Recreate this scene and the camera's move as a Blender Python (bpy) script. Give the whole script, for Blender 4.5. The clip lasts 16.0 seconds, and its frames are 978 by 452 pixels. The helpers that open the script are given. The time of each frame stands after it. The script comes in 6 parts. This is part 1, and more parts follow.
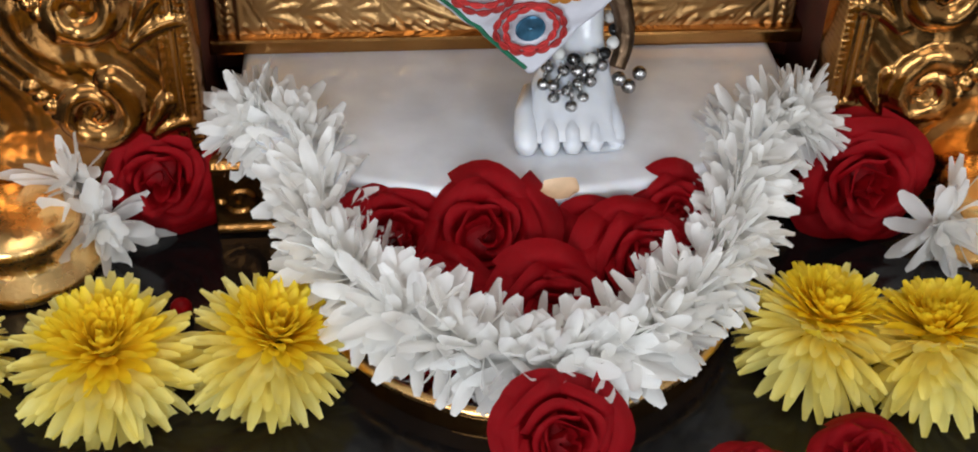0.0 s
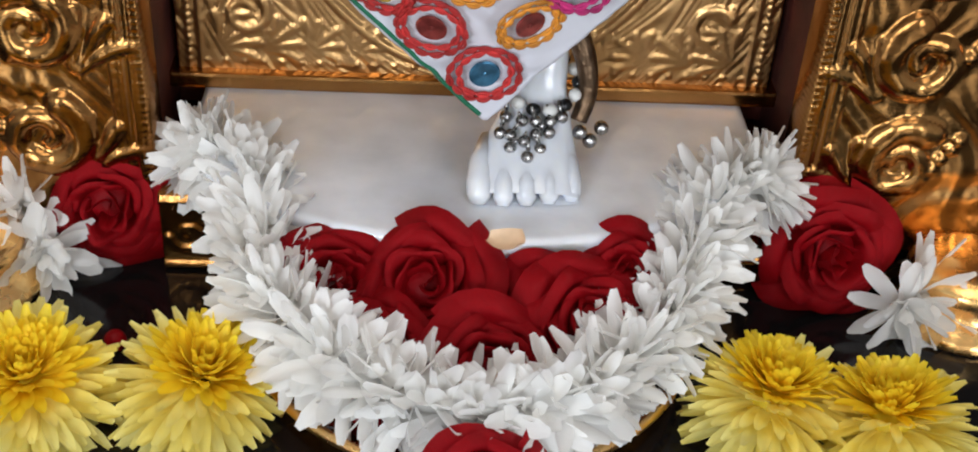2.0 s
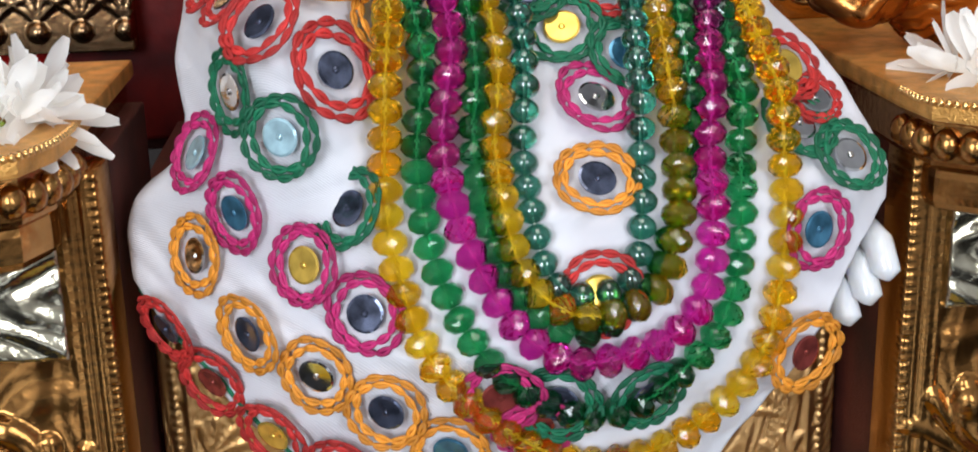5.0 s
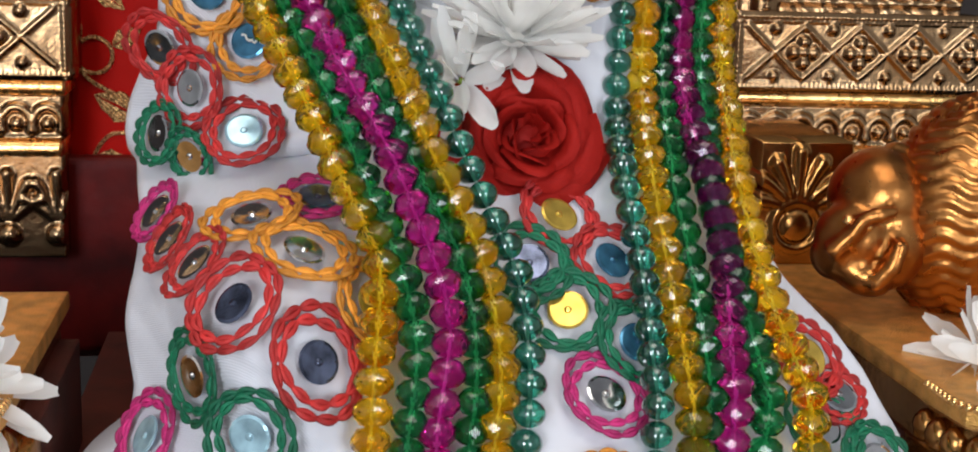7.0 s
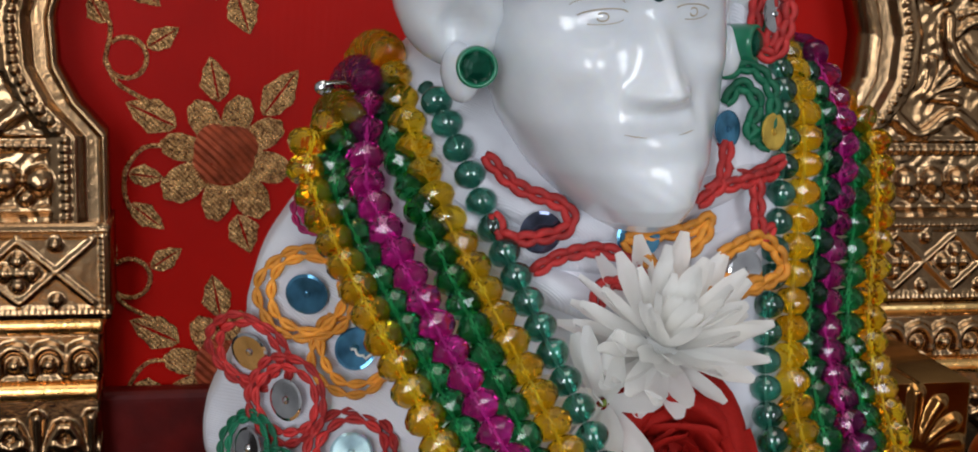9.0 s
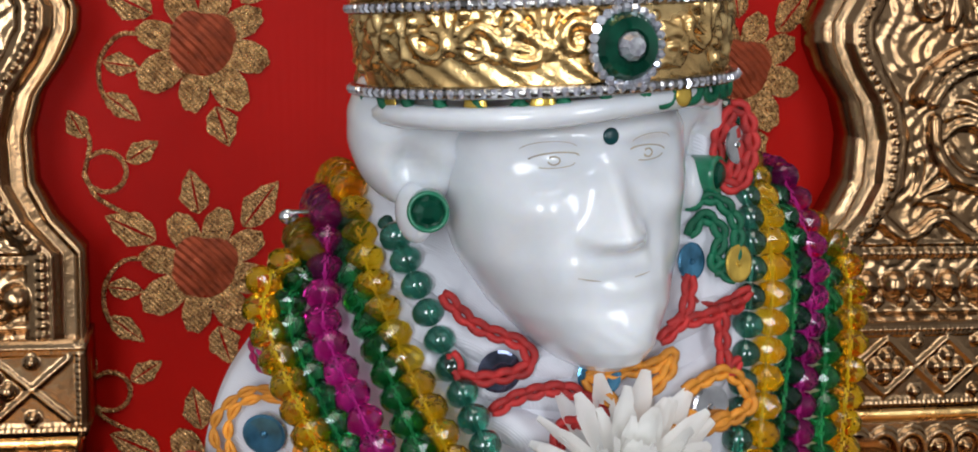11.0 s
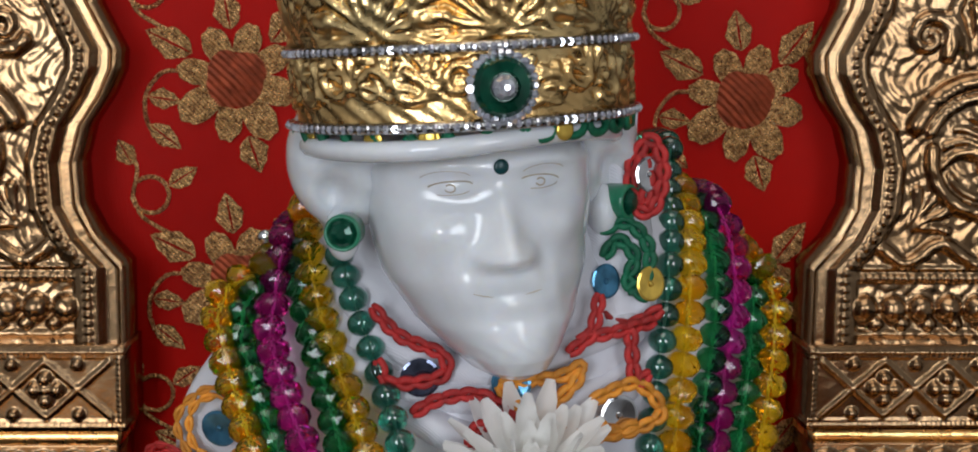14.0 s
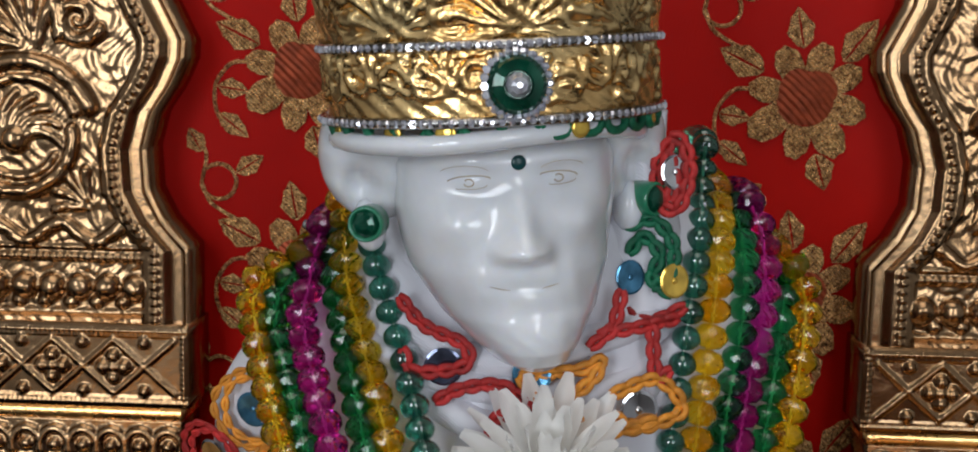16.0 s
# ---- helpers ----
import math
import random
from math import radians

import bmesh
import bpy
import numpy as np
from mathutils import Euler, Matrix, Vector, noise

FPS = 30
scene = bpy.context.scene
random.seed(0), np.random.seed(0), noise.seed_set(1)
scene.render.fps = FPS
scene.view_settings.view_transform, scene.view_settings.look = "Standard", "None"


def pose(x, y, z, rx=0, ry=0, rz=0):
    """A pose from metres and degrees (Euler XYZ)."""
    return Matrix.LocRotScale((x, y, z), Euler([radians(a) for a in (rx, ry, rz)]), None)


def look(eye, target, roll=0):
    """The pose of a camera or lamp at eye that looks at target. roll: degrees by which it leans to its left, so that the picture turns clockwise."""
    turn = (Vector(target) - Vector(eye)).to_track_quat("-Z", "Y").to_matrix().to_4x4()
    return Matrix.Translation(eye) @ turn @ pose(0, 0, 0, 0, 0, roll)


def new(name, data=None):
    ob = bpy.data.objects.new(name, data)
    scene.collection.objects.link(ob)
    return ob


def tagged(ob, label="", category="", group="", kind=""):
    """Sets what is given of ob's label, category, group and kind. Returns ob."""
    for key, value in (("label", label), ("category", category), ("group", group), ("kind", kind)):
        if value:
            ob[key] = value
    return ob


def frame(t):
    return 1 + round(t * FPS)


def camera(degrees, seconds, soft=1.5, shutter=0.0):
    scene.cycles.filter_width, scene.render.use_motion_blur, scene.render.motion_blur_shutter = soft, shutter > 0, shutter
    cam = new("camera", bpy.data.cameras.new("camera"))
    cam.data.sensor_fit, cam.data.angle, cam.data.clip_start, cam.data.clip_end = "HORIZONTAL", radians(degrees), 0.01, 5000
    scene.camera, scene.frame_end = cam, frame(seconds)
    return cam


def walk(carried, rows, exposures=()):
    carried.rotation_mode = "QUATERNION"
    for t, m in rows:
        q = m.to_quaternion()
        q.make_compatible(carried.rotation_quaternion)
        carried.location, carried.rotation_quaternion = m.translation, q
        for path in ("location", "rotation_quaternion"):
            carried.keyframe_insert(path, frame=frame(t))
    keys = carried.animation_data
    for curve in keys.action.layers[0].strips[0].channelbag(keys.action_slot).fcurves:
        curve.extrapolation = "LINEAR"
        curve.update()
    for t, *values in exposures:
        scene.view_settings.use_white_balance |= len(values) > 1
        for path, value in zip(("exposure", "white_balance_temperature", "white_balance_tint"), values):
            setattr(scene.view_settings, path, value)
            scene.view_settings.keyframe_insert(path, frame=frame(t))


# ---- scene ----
cam = camera(40.0, 16.0, soft=1.8)
PATH = [
    (0, (-0.05613, -0.52326, 0.36265), (-0.02690, -0.21271, 0.11224), 1.51),
    (0.5, (-0.04503, -0.52147, 0.35570), (-0.01579, -0.21084, 0.10540), 2.03),
    (1, (-0.03949, -0.52274, 0.35546), (-0.01164, -0.21204, 0.10508), 2.49),
    (1.5, (-0.03409, -0.52335, 0.35453), (-0.00758, -0.21206, 0.10474), 2.91),
    (2, (-0.02566, -0.51678, 0.34976), (-0.00333, -0.19406, 0.11450), 4.04),
    (2.5, (-0.01809, -0.50273, 0.34349), (-0.00034, -0.17591, 0.11354), 3.37),
    (3, (-0.01983, -0.48902, 0.34320), (-0.00262, -0.14922, 0.13287), 1.13),
    (3.5, (-0.02658, -0.47423, 0.34238), (-0.00612, -0.11952, 0.15865), -0.55),
    (4, (-0.03707, -0.47323, 0.34737), (-0.01382, -0.10650, 0.18934), -1.64),
    (4.5, (-0.04134, -0.47202, 0.35278), (-0.01601, -0.09815, 0.21285), -1.96),
    (4.7, (-0.04354, -0.47274, 0.35227), (-0.01439, -0.09600, 0.22105), -2.02),
    (6.8, (-0.06085, -0.41417, 0.38649), (-0.00216, -0.02815, 0.29964), 1.88),
    (7, (-0.06617, -0.41118, 0.38897), (-0.00326, -0.02534, 0.30426), 1.95),
    (7.5, (-0.09129, -0.39365, 0.40722), (-0.01535, -0.01014, 0.32265), 2.29),
    (8, (-0.10473, -0.37169, 0.43256), (-0.02384, 0.00998, 0.34435), 2.33),
    (8.5, (-0.11296, -0.35145, 0.44996), (-0.03337, 0.03240, 0.37041), 2.02),
    (9, (-0.10988, -0.34099, 0.45491), (-0.03067, 0.04408, 0.38110), 1.76),
    (9.5, (-0.10349, -0.33900, 0.46356), (-0.02570, 0.04728, 0.39473), 1.39),
    (10, (-0.09807, -0.33113, 0.46660), (-0.02315, 0.05630, 0.40115), 1.31),
    (10.2, (-0.09585, -0.32683, 0.46878), (-0.02206, 0.06105, 0.40473), 1.26),
    (12.5, (-0.07284, -0.36883, 0.48110), (-0.01662, 0.02386, 0.42972), 0.61),
    (13, (-0.05798, -0.37288, 0.48032), (-0.01849, 0.02178, 0.42852), 0.75),
    (13.5, (-0.04635, -0.37735, 0.48117), (-0.01987, 0.01835, 0.42907), 0.68),
    (14, (-0.02384, -0.38193, 0.48257), (-0.00671, 0.01425, 0.43014), 0.57),
    (14.5, (-0.00522, -0.38594, 0.48352), (-0.00453, 0.01049, 0.43017), 0.37),
    (15, (0.00510, -0.38543, 0.48348), (-0.00491, 0.01079, 0.42959), 0.42),
    (15.5, (0.00535, -0.38688, 0.48428), (-0.01146, 0.00899, 0.42949), 0.71),
    (16, (0.00437, -0.38880, 0.48536), (-0.01479, 0.00677, 0.42913), 1.15),
]
walk(cam, [(t, look(e, g, r)) for t, e, g, r in PATH], [(0, 0.1), (1.5, 0.06), (2.5, 0.42), (3.0, 0.2), (3.5, 0.2), (4.0, 0.22), (4.5, 0.42), (7.0, 0.2), (8.0, 0.48), (9.0, -0.25), (10.0, 0.12), (12.5, -0.36), (13.5, -0.45), (16.0, -0.48)])

# ---- light: a room with two windows behind the camera, plus an added ceiling fill ----
world = bpy.data.worlds.new("world")
scene.world = world
world.use_nodes = True
_wn = world.node_tree.nodes
_sky = _wn.new("ShaderNodeTexSky")
_sky.sky_type, _sky.sun_disc = "NISHITA", False
_sky.sun_elevation, _sky.sun_rotation = radians(40), radians(180)
_wn["Background"].inputs[1].default_value = 0.1
world.node_tree.links.new(_sky.outputs[0], _wn["Background"].inputs[0])


def room_light(x, y, z, tx, ty, tz, w, h, power, colour):
    d = bpy.data.lights.new("room_light", "AREA")
    d.shape, d.size, d.size_y, d.energy, d.color = "RECTANGLE", w, h, power, colour
    ob = new("room_light", d)
    ob.matrix_world = look((x, y, z), (tx, ty, tz))
    return ob


room_light(-0.85, -2.06, 0.75, -0.85, 0, 0.75, 0.7, 1.1, 26, (0.87, 0.93, 1.0))
room_light(0.75, -2.06, 0.75, 0.75, 0, 0.75, 0.6, 1.1, 16, (0.87, 0.93, 1.0))
# added ceiling fill that lifts flowers and slab; no such lamp is known
room_light(0.0, -0.55, 1.84, 0.0, -0.55, 0, 0.9, 1.2, 9.5, (1.0, 0.93, 0.84))


# ---- materials ----
def mat(name, colour, rough=0.5, metal=0.0, vary=0.12, vscale=60.0, bump=0.0, bscale=400.0, trans=0.0, ior=1.45,
        sss=0.0, sheen=0.0, coat=0.0, rvary=0.0, second=None, spec=0.5, island=0.0):
    m = bpy.data.materials.new(name)
    m.use_nodes = True
    n, l = m.node_tree.nodes, m.node_tree.links
    b = n["Principled BSDF"]
    co = n.new("ShaderNodeTexCoord")
    big = n.new("ShaderNodeTexNoise")
    big.inputs["Scale"].default_value, big.inputs["Detail"].default_value = vscale, 5
    l.new(co.outputs["Object"], big.inputs["Vector"])
    ramp = n.new("ShaderNodeValToRGB")
    other = second or [c * (1 - vary * 2) for c in colour]
    ramp.color_ramp.elements[0].color = (*other, 1)
    ramp.color_ramp.elements[1].color = (*[min(1, c * (1 + vary)) for c in colour], 1)
    ramp.color_ramp.elements[0].position, ramp.color_ramp.elements[1].position = 0.3, 0.66
    l.new(big.outputs["Fac"], ramp.inputs["Fac"])
    src = ramp.outputs["Color"]
    if island:
        geo = n.new("ShaderNodeNewGeometry")
        mr = n.new("ShaderNodeMapRange")
        mr.inputs["To Min"].default_value, mr.inputs["To Max"].default_value = 1 - island, 1 + island * 0.3
        l.new(geo.outputs["Random Per Island"], mr.inputs["Value"])
        mx = n.new("ShaderNodeMix")
        mx.data_type, mx.blend_type = "RGBA", "MULTIPLY"
        mx.inputs[0].default_value = 1.0
        l.new(src, mx.inputs[6])
        l.new(mr.outputs[0], mx.inputs[7])
        src = mx.outputs[2]
    l.new(src, b.inputs["Base Color"])
    b.inputs["Roughness"].default_value, b.inputs["Metallic"].default_value = rough, metal
    b.inputs["Transmission Weight"].default_value, b.inputs["IOR"].default_value = trans, ior
    b.inputs["Subsurface Weight"].default_value = sss
    b.inputs["Subsurface Radius"].default_value = (0.01, 0.008, 0.006)
    b.inputs["Subsurface Scale"].default_value = 0.6
    b.inputs["Sheen Weight"].default_value, b.inputs["Coat Weight"].default_value = sheen, coat
    b.inputs["Coat Roughness"].default_value = 0.08
    b.inputs["Specular IOR Level"].default_value = spec
    if rvary:
        mr = n.new("ShaderNodeMapRange")
        mr.inputs["To Min"].default_value, mr.inputs["To Max"].default_value = max(0.02, rough - rvary), rough + rvary
        fine = n.new("ShaderNodeTexNoise")
        fine.inputs["Scale"].default_value, fine.inputs["Detail"].default_value = vscale * 2.7, 4
        l.new(co.outputs["Object"], fine.inputs["Vector"])
        l.new(fine.outputs["Fac"], mr.inputs["Value"])
        l.new(mr.outputs[0], b.inputs["Roughness"])
    if bump:
        fn = n.new("ShaderNodeTexNoise")
        fn.inputs["Scale"].default_value, fn.inputs["Detail"].default_value = bscale, 4
        l.new(co.outputs["Object"], fn.inputs["Vector"])
        bp = n.new("ShaderNodeBump")
        bp.inputs["Strength"].default_value, bp.inputs["Distance"].default_value = bump, 0.001
        l.new(fn.outputs["Fac"], bp.inputs["Height"])
        l.new(bp.outputs[0], b.inputs["Normal"])
    return m


def weave(m, scale, strength, axis="X"):
    """Thread relief laid over a material."""
    n, l = m.node_tree.nodes, m.node_tree.links
    co = n.new("ShaderNodeTexCoord")
    w = n.new("ShaderNodeTexWave")
    w.bands_direction = axis
    w.inputs["Scale"].default_value, w.inputs["Distortion"].default_value = scale, 0.6
    l.new(co.outputs["Object"], w.inputs["Vector"])
    bp = n.new("ShaderNodeBump")
    bp.inputs["Strength"].default_value, bp.inputs["Distance"].default_value = strength, 0.0005
    l.new(w.outputs["Fac"], bp.inputs["Height"])
    b = n["Principled BSDF"]
    if b.inputs["Normal"].links:
        l.new(b.inputs["Normal"].links[0].from_socket, bp.inputs["Normal"])
    l.new(bp.outputs[0], b.inputs["Normal"])
    return m


GOLD_ANTIQUE = mat("antique_gold", (0.34, 0.218, 0.120), 0.22, 1.0, 0.08, 30, 0.22, 300, rvary=0.08, second=(0.29, 0.165, 0.078))
GOLD_BROWN = mat("brown_gold", (0.50, 0.215, 0.062), 0.30, 1.0, 0.10, 60, 0.3, 200, rvary=0.10, second=(0.36, 0.135, 0.035))
GOLD = mat("gold", (0.42, 0.210, 0.066), 0.22, 1.0, 0.10, 25, 0.22, 300, rvary=0.09, second=(0.30, 0.132, 0.038))
GOLD_SEAT = mat("light_gold_sheet", (0.60, 0.36, 0.155), 0.34, 1.0, 0.10, 25, 0.3, 260, rvary=0.10, second=(0.46, 0.255, 0.095))
GOLD_CROWN = mat("hammered_gold_foil", (1.0, 0.70, 0.33), 0.27, 1.0, 0.04, 40, 0.3, 420, rvary=0.08, second=(1.0, 0.60, 0.22))
GOLD_PALE = mat("pale_gold", (1.0, 0.63, 0.26), 0.27, 1.0, 0.05, 40, 0.3, 240, rvary=0.10, second=(1.0, 0.54, 0.18))
GOLD_ROUGH = mat("sandblasted_gold", (0.78, 0.42, 0.12), 0.42, 0.75, 0.2, 120, 0.8, 1100, rvary=0.08, second=(0.52, 0.25, 0.06))
SILVER_TIN = mat("worn_foil", (0.62, 0.58, 0.46), 0.2, 1.0, 0.12, 50, 0.5, 180, rvary=0.1, second=(0.42, 0.38, 0.28))
DARK_RECESS = mat("maroon_velvet", (0.075, 0.012, 0.006), 0.7, 0, 0.3, 40, 0.3, 900)
# shade on the lower red back, put into a darker colour
MAROON = mat("maroon_shade_pad", (0.095, 0.003, 0.002), 0.5, 0, 0.35, 30, 0.3, 200, rvary=0.1, spec=0.2)
GRANITE = mat("black_granite", (0.008, 0.0075, 0.008), 0.13, 0, 0.35, 700, 0.04, 60, rvary=0.06, spec=0.4)
MARBLE = mat("white_marble", (0.80, 0.81, 0.84), 0.18, 0, 0.03, 45, 0.06, 40, sss=0.3, rvary=0.08, second=(0.68, 0.69, 0.72), coat=0.5)
SATIN = weave(mat("white_satin", (0.70, 0.70, 0.75), 0.36, 0, 0.03, 30, 0.6, 90, second=(0.64, 0.64, 0.70)), 700, 0.25, "DIAGONAL")
RED_SATIN = weave(mat("red_satin", (0.44, 0.005, 0.002), 0.40, 0, 0.12, 9, 0.15, 60, spec=0.10, second=(0.32, 0.0035, 0.0015)), 900, 0.2)
THREAD_GOLD = weave(mat("gold_thread", (0.72, 0.44, 0.19), 0.28, 0.9, 0.3, 420, 1.4, 1300, rvary=0.2, second=(0.28, 0.125, 0.045)), 300, 0.9, "DIAGONAL")
THREAD_RED = weave(mat("red_gold_thread", (0.40, 0.075, 0.028), 0.42, 0.5, 0.2, 200, 0.4, 900), 170, 1.4, "DIAGONAL")
TH = {
    "red": mat("red_thread", (0.56, 0.030, 0.028), 0.55, 0, 0.18, 300, 0.4, 2500, island=0.35),
    "orange": mat("orange_thread", (0.88, 0.33, 0.035), 0.5, 0, 0.15, 300, 0.4, 2500, island=0.35),
    "magenta": mat("pink_thread", (0.56, 0.025, 0.17), 0.5, 0, 0.15, 300, 0.4, 2500, island=0.35),
    "green": mat("green_thread", (0.006, 0.16, 0.075), 0.5, 0, 0.15, 300, 0.4, 2500, island=0.35),
}
MIRROR = {
    "silver": mat("silver_mirror", (0.72, 0.72, 0.74), 0.08, 1.0, 0.1, 150, rvary=0.05),
    "blue": mat("blue_mirror", (0.07, 0.22, 0.36), 0.12, 0.6, 0.3, 150, rvary=0.05),
    "dark": mat("dark_mirror", (0.13, 0.15, 0.23), 0.08, 0.8, 0.4, 150, rvary=0.05),
    "yellow": mat("yellow_mirror", (0.80, 0.53, 0.10), 0.16, 0.7, 0.2, 150, rvary=0.05),
    "red": mat("red_mirror", (0.36, 0.07, 0.06), 0.16, 0.6, 0.3, 150, rvary=0.05),
    "pale": mat("pale_blue_mirror", (0.45, 0.68, 0.78), 0.14, 0.5, 0.2, 150, rvary=0.05),
}
GLASS = {
    "yellow": mat("amber_glass", (1.0, 0.66, 0.02), 0.01, 0, 0.02, 90, trans=0.93, ior=1.52, second=(1.0, 0.46, 0.008)),
    "green": mat("green_glass", (0.016, 0.34, 0.10), 0.01, 0, 0.2, 90, trans=0.96, ior=1.52),
    "magenta": mat("magenta_glass", (0.74, 0.022, 0.36), 0.01, 0, 0.12, 90, trans=0.94, ior=1.52),
    "dark": mat("dark_green_glass", (0.025, 0.24, 0.16), 0.02, 0.0, 0.3, 90, trans=0.90, ior=1.6, coat=1.0),
}


def sheer(m, amount):
    """Thin petal: part of the light passes through to the other side."""
    n, l = m.node_tree.nodes, m.node_tree.links
    b, out = n["Principled BSDF"], n["Material Output"]
    tr, mx = n.new("ShaderNodeBsdfTranslucent"), n.new("ShaderNodeMixShader")
    l.new(b.inputs["Base Color"].links[0].from_socket, tr.inputs["Color"])
    mx.inputs[0].default_value = amount
    l.new(b.outputs[0], mx.inputs[1])
    l.new(tr.outputs[0], mx.inputs[2])
    l.new(mx.outputs[0], out.inputs["Surface"])
    return m


PETAL_WHITE = sheer(mat("white_petal", (0.985, 0.975, 0.955), 0.45, 0, 0.0, 120, 0.12, 500, island=0.03, second=(0.96, 0.95, 0.92)), 0.42)
PETAL_RED = sheer(mat("dark_red_petal", (0.34, 0.002, 0.006), 0.5, 0, 0.2, 90, 0.4, 500, spec=0.18, island=0.35, second=(0.20, 0.001, 0.004)), 0.18)
PETAL_ROSE = sheer(mat("red_rose_petal", (0.46, 0.016, 0.010), 0.6, 0, 0.12, 70, 0.3, 500, spec=0.2, island=0.25, second=(0.34, 0.009, 0.007)), 0.2)
PETAL_YELLOW = sheer(mat("yellow_petal", (0.99, 0.89, 0.34), 0.5, 0, 0.03, 50, 0.2, 500, island=0.08, second=(0.99, 0.82, 0.16)), 0.42)
PETAL_YOLK = sheer(mat("deep_yellow_petal", (0.99, 0.79, 0.05), 0.5, 0, 0.03, 50, 0.2, 500, island=0.08, second=(0.98, 0.70, 0.02)), 0.40)
PETAL_CREAM = mat("cream_petal", (0.75, 0.52, 0.33), 0.5, 0, 0.1, 90)
GREEN_STEM = mat("stem", (0.24, 0.33, 0.05), 0.5, 0, 0.1, 90)
SILVER = mat("oxidised_silver", (0.45, 0.44, 0.43), 0.25, 1.0, 0.3, 300, 0.4, 700, rvary=0.1, second=(0.10, 0.095, 0.09))
BRONZE = mat("dark_bronze", (0.16, 0.10, 0.06), 0.35, 1.0, 0.3, 120, 0.5, 400, rvary=0.1)
BLACK = mat("black_bead", (0.01, 0.01, 0.01), 0.2, 0, 0.2)
WHITE_BEAD = mat("white_bead", (0.75, 0.74, 0.7), 0.25, 0, 0.05)
JADE = mat("green_enamel", (0.015, 0.20, 0.10), 0.28, 0, 0.15, 100, coat=0.5)
EMERALD = mat("green_crystal", (0.004, 0.09, 0.05), 0.06, 0.2, 0.3, 200, trans=0.3, ior=1.6)
CRYSTAL = mat("clear_crystal", (0.80, 0.82, 0.90), 0.06, 0.55, 0.15, 500, trans=0.2, ior=1.6, second=(0.35, 0.33, 0.42))
BINDI = mat("dark_green_mark", (0.004, 0.05, 0.055), 0.3, 0, 0.2)
LINE = mat("drawn_line", (0.43, 0.35, 0.25), 0.5, 0, 0.15)
WALL = mat("pale_wall", (0.52, 0.52, 0.525), 0.7, 0, 0.05, 2, 0.2, 60)
FLOOR = mat("brown_floor", (0.22, 0.14, 0.09), 0.4, 0, 0.2, 3, 0.1, 30)
DARK_WALL = mat("dark_backing", (0.02, 0.012, 0.01), 0.6, 0, 0.2, 8)
STEEL = mat("steel", (0.7, 0.7, 0.7), 0.2, 1.0, 0.1)
THREAD_WHITE = mat("white_cotton", (0.8, 0.79, 0.75), 0.7, 0, 0.05)


# ---- mesh helpers ----
def make(name, verts, faces, material, parent=None, label="", smooth=True):
    me = bpy.data.meshes.new(name)
    me.from_pydata([tuple(map(float, v)) for v in verts], [], [tuple(map(int, f)) for f in faces])
    me.materials.append(material)
    if smooth:
        me.shade_smooth()
    ob = new(name, me)
    if parent is not None:
        ob.parent = parent
    if label:
        ob["label"] = label
    return ob


def share(name, ob, parent, m, label=""):
    """Another object on the same mesh, a part of parent, at the pose m."""
    o = new(name, ob.data)
    o.parent = parent
    o.matrix_basis = m
    if label:
        o["label"] = label
    return o


def thing(name, label, category, group="", at=(0, 0, 0), kind=""):
    e = new(name)
    e.empty_display_size = 0.02
    e.location = at
    return tagged(e, label, category, group, kind)


def part(name, bm, material, parent, label=""):
    me = bpy.data.meshes.new(name)
    bm.normal_update()
    bm.to_mesh(me)
    bm.free()
    me.materials.append(material)
    ob = new(name, me)
    ob.parent = parent
    if label:
        ob["label"] = label
    return ob


def grid_faces(nu, nv, wrap=False):
    f = []
    for j in range(nv - 1):
        for i in range(nu if wrap else nu - 1):
            a, b = j * nu + i, j * nu + (i + 1) % nu
            f.append((a, b, b + nu, a + nu))
    return f


def lathe(profile, n=32, caps=True):
    """Verts and faces of a turned form about z; profile: rows of radius, height from the bottom up."""
    v, f = [], []
    for r, z in profile:
        for k in range(n):
            a = 2 * math.pi * k / n
            v.append((r * math.cos(a), r * math.sin(a), z))
    f = grid_faces(n, len(profile), True)
    if caps:
        f.append(tuple(reversed(range(n))))
        f.append(tuple(range((len(profile) - 1) * n, len(profile) * n)))
    return v, f


def block_bm(x0, x1, y0, y1, z0, z1, bevel=0.001, seg=2):
    bm = bmesh.new()
    bmesh.ops.create_cube(bm, size=1)
    for v in bm.verts:
        v.co = Vector(((x0 + x1) / 2 + v.co.x * (x1 - x0), (y0 + y1) / 2 + v.co.y * (y1 - y0), (z0 + z1) / 2 + v.co.z * (z1 - z0)))
    if bevel:
        bmesh.ops.bevel(bm, geom=list(bm.edges), offset=bevel, segments=seg, affect="EDGES", profile=0.6)
    return bm


